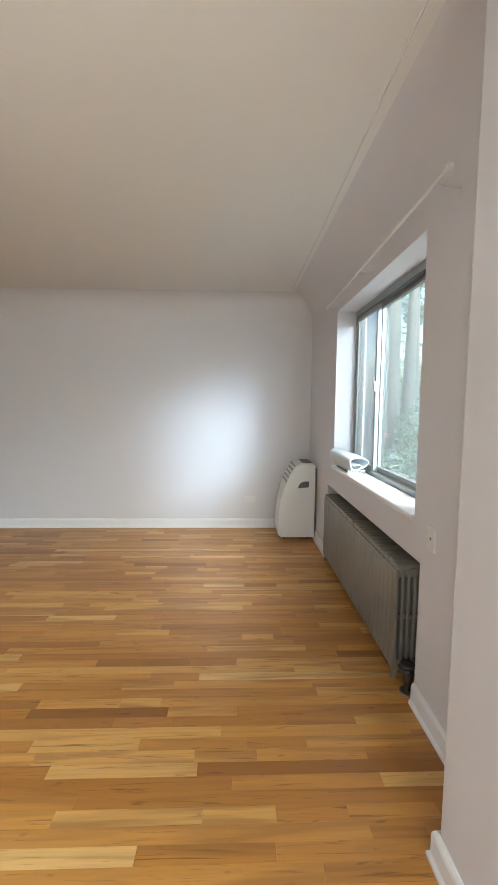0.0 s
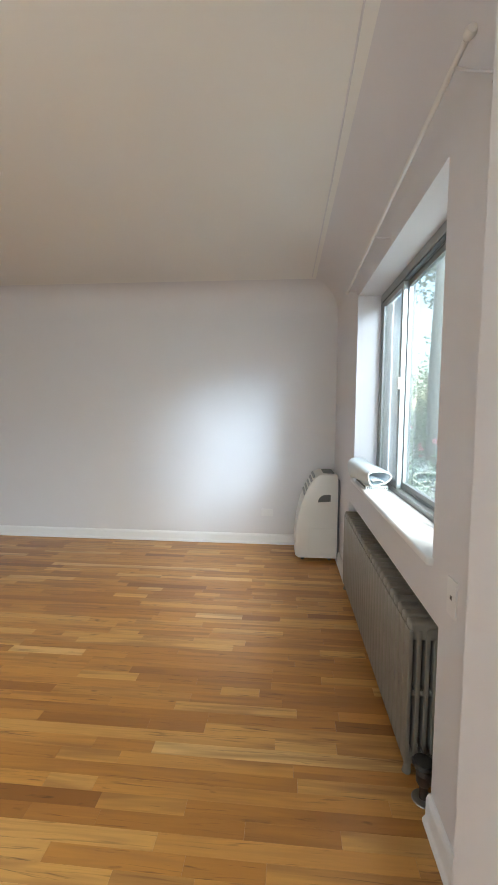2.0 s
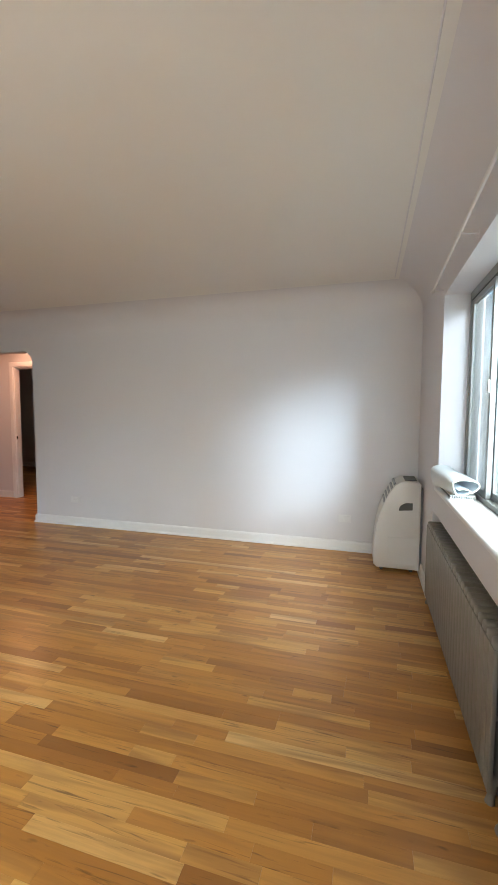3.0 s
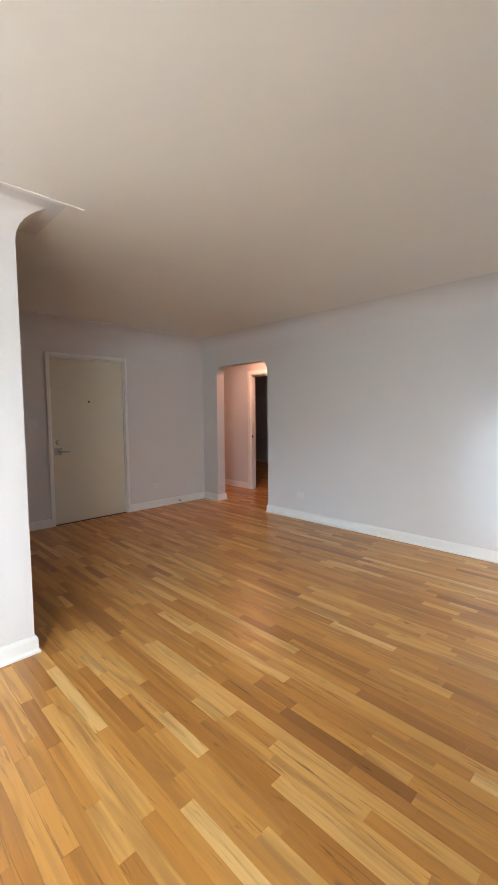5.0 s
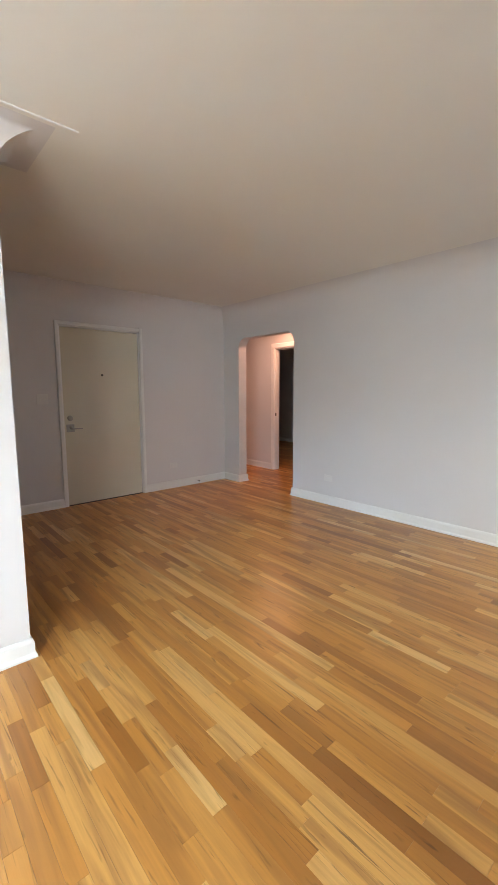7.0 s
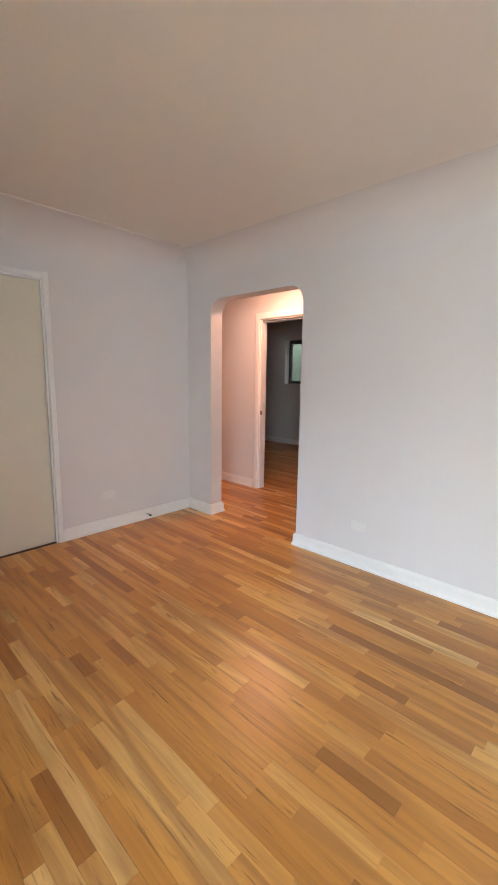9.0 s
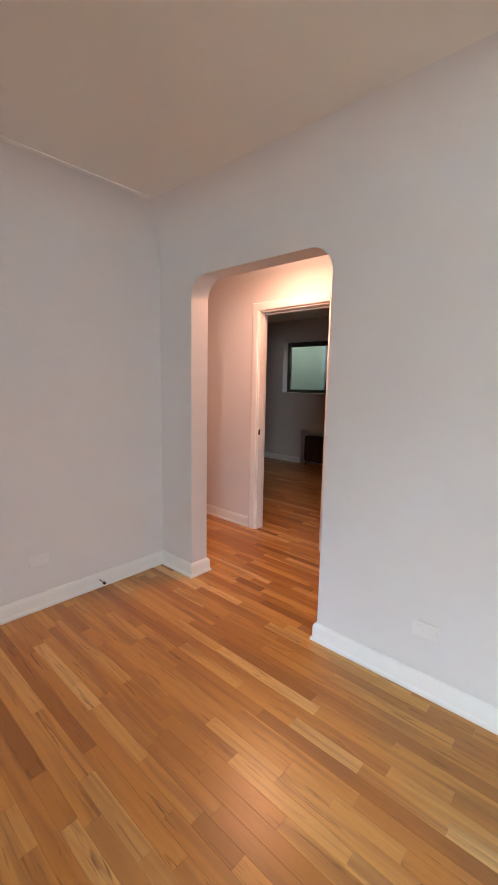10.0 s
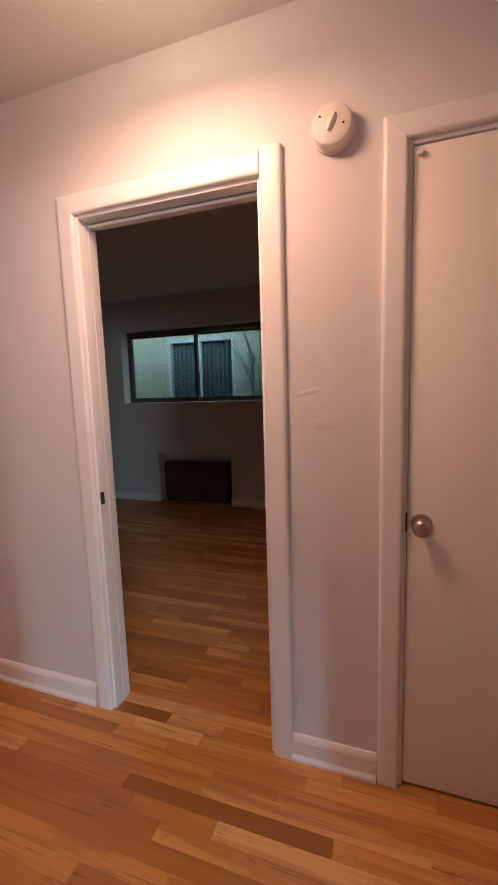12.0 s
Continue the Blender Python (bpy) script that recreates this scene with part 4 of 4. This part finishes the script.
tree(3.46, 9.0, 11.0, 0.235, 22, 3, "tall tree with a thick pale grey trunk outside the window", 0.6)
tree(4.25, 9.9, 10.0, 0.17, 14, 12, "slender tree with a pale grey trunk outside the window", 0.7)
tree(5.0, 11.5, 9.0, 0.22, 28, 4, "leafy tree on the lawn", 0.8)
tree(9.4, 13.5, 9.5, 0.25, 34, 5, "leafy tree further off", 0.3)
tree(9.5, 20.0, 10.0, 0.25, 34, 7, "broad leafy tree at the back of the lawn", 0.2)
for i, (x, y, r, h) in enumerate(((2.6, 7.6, 0.8, 1.5), (3.7, 9.0, 1.0, 2.0), (4.9, 9.8, 1.1, 2.1), (4.1, 12.0, 1.3, 2.9), (5.6, 13.2, 1.5, 3.3), (7.0, 12.3, 1.4, 3.0), (4.9, 15.4, 1.6, 3.8), (6.4, 17.0, 1.7, 4.2), (8.6, 16.0, 1.7, 3.8), (3.4, 14.2, 1.3, 3.2), (8.2, 19.5, 2.0, 4.6), (4.2, 18.8, 1.8, 4.4))):
    shrub(x, y, r, h, 20 + i, "green leafy shrub on the lawn outside" if r < 1.2 else "large overgrown shrub at the back of the lawn", 16 if i in (1, 2) else 0)

# neighbouring wing across the court, seen from the bedroom
wing = thing("neighbour_building", -6.5, 12.0, GZ, "pale rendered building across the court with a curtained window", "building")
part("wall", boxes((-14, -7.94, 12.0, 12.3, GZ, 5.6), (-6.52, 1.5, 12.0, 12.3, GZ, 5.6), (-7.94, -6.52, 12.0, 12.3, GZ, 0.95), (-7.94, -6.52, 12.0, 12.3, 2.36, 5.6)), M_STUCCO, wing, "pale rendered wall")
part("roof_slab", boxes((-14.2, 1.7, 11.8, 16, 5.6, 5.8)), M_BRICK, wing, "flat roof edge")
wf = part("window_frame", boxes((-7.98, -7.91, 11.97, 12.05, 0.90, 2.41), (-6.56, -6.49, 11.97, 12.05, 0.90, 2.41), (-7.91, -6.56, 11.97, 12.05, 2.33, 2.41), (-7.91, -6.56, 11.97, 12.05, 0.90, 0.97), (-7.29, -7.22, 11.98, 12.05, 0.97, 2.33)), M_TRIM, wing, "white window frame")
bm = bmesh.new()
for i in range(15):
    x = -7.93 + i * 0.096
    tube([(x + 0.04, 12.18 + 0.012 * (i % 2), 0.96), (x + 0.04, 12.18 + 0.012 * (i % 2), 2.34)], 0.055, 8, bm)
part("curtain", bm, M_CURT, wing, "dark pleated curtain", True)


def bare_shrub(x, y, seed):
    rng = random.Random(seed)
    t = thing("bare_shrub", x, y, GZ, "thin leafless shrub in front of the pale building", "shrub")
    bm = bmesh.new()

    def grow(p, d, r, n):
        q = p + d
        tube([p, q], [r, r * 0.75], 6, bm)
        if n:
            for _ in range(2 if n > 1 else 3):
                e = (d.normalized() + Vector((rng.uniform(-0.34, 0.34), rng.uniform(-0.3, 0.3), rng.uniform(0.0, 0.35)))).normalized() * d.length * 0.74
                grow(q, e, r * 0.62, n - 1)

    for _ in range(3):
        grow(Vector((x + rng.uniform(-0.05, 0.05), y, GZ - 0.02)), Vector((rng.uniform(-0.15, 0.15), 0, 1.15)), 0.03, 5)
    part("branches", bm, M_TWIG, t)


bare_shrub(-5.68, 11.3, 9)

# ---- floor: slab and oak strips ----
floor = setting(part("floor", boxes((XW - 0.15, XE + 0.21, YS - 0.1, YNB, -0.16, -0.0165), (HALL_W - 0.1, HALL_E + 0.1, YNB, YH + 0.06, -0.16, -0.0165), (BED_W - 0.1, BED_E + 0.1, YH + 0.06, YB + 0.2, -0.16, -0.0165)), M_SUB), "narrow-strip oak floor with strips of mixed honey and brown tones")
PITCH, GAP, THICK = 0.0572, 0.0006, 0.016
rng = random.Random(11)
strips = []
rows = int((YB + 0.2 - YS) / PITCH)
for j in range(rows):
    y = YS + 0.0155 - PITCH + j * PITCH
    lo, hi = (XW - 0.14, XE + 0.20) if y < YN else (HALL_W, HALL_E) if y < YH + 0.06 else (BED_W, BED_E)
    x = lo - rng.random() * 0.5
    while x < hi:
        length = min(1.5, 0.18 + rng.expovariate(1 / 0.34))
        length = 0.06 * round(length / 0.06)
        x0, x1 = max(x, lo), min(x + length, hi)
        if x1 - x0 > 0.03:
            strips.append((x0, y, x1 - x0))
        x += length


def near(s):
    cx, cy = s[0] + s[2] / 2, s[1]
    a, d = Vector((-0.2, 1.7)), Vector((-3.9, 3.3))
    k = max(0, min(1, (Vector((cx, cy)) - a).dot(d) / d.dot(d)))
    return (Vector((cx, cy)) - a - d * k).length


strips.sort(key=near)
plank_mesh = {}


def strip_mesh(length):
    key = round(length, 3)
    if key not in plank_mesh:
        me = bpy.data.meshes.new("plank")
        w, c = PITCH - GAP, 0.00015
        lv = [(0, 0, -THICK), (length - GAP, 0, -THICK), (length - GAP, w, -THICK), (0, w, -THICK),
              (0, 0, -c), (length - GAP, 0, -c), (length - GAP, w, -c), (0, w, -c),
              (c, c, 0), (length - GAP - c, c, 0), (length - GAP - c, w - c, 0), (c, w - c, 0)]
        fs = [(8, 9, 10, 11)] + [(a, (a + 1) % 4, (a + 1) % 4 + 4, a + 4) for a in range(4)] + [(a + 4, (a + 1) % 4 + 4, (a + 1) % 4 + 8, a + 8) for a in range(4)]
        me.from_pydata(lv, [], fs)
        me.materials.append(M_WOOD)
        plank_mesh[key] = me
    return plank_mesh[key]


for x, y, length in strips[:300]:
    p = new("plank", strip_mesh(length))
    p.parent = floor
    p.location = (x, y, 0)
vs, fs = [], []
for x, y, length in strips[300:]:
    me = strip_mesh(length)
    k = len(vs)
    vs += [(v.co.x + x, v.co.y + y, v.co.z) for v in me.vertices]
    fs += [tuple(i + k for i in f.vertices) for f in me.polygons]
me = bpy.data.meshes.new("planks_rest")
me.from_pydata(vs, [], fs)
me.materials.append(M_WOOD_J)
rest = new("planks_rest", me)
rest.parent = floor
tagged(rest, "the further oak strips of the floor", kind="stuff")
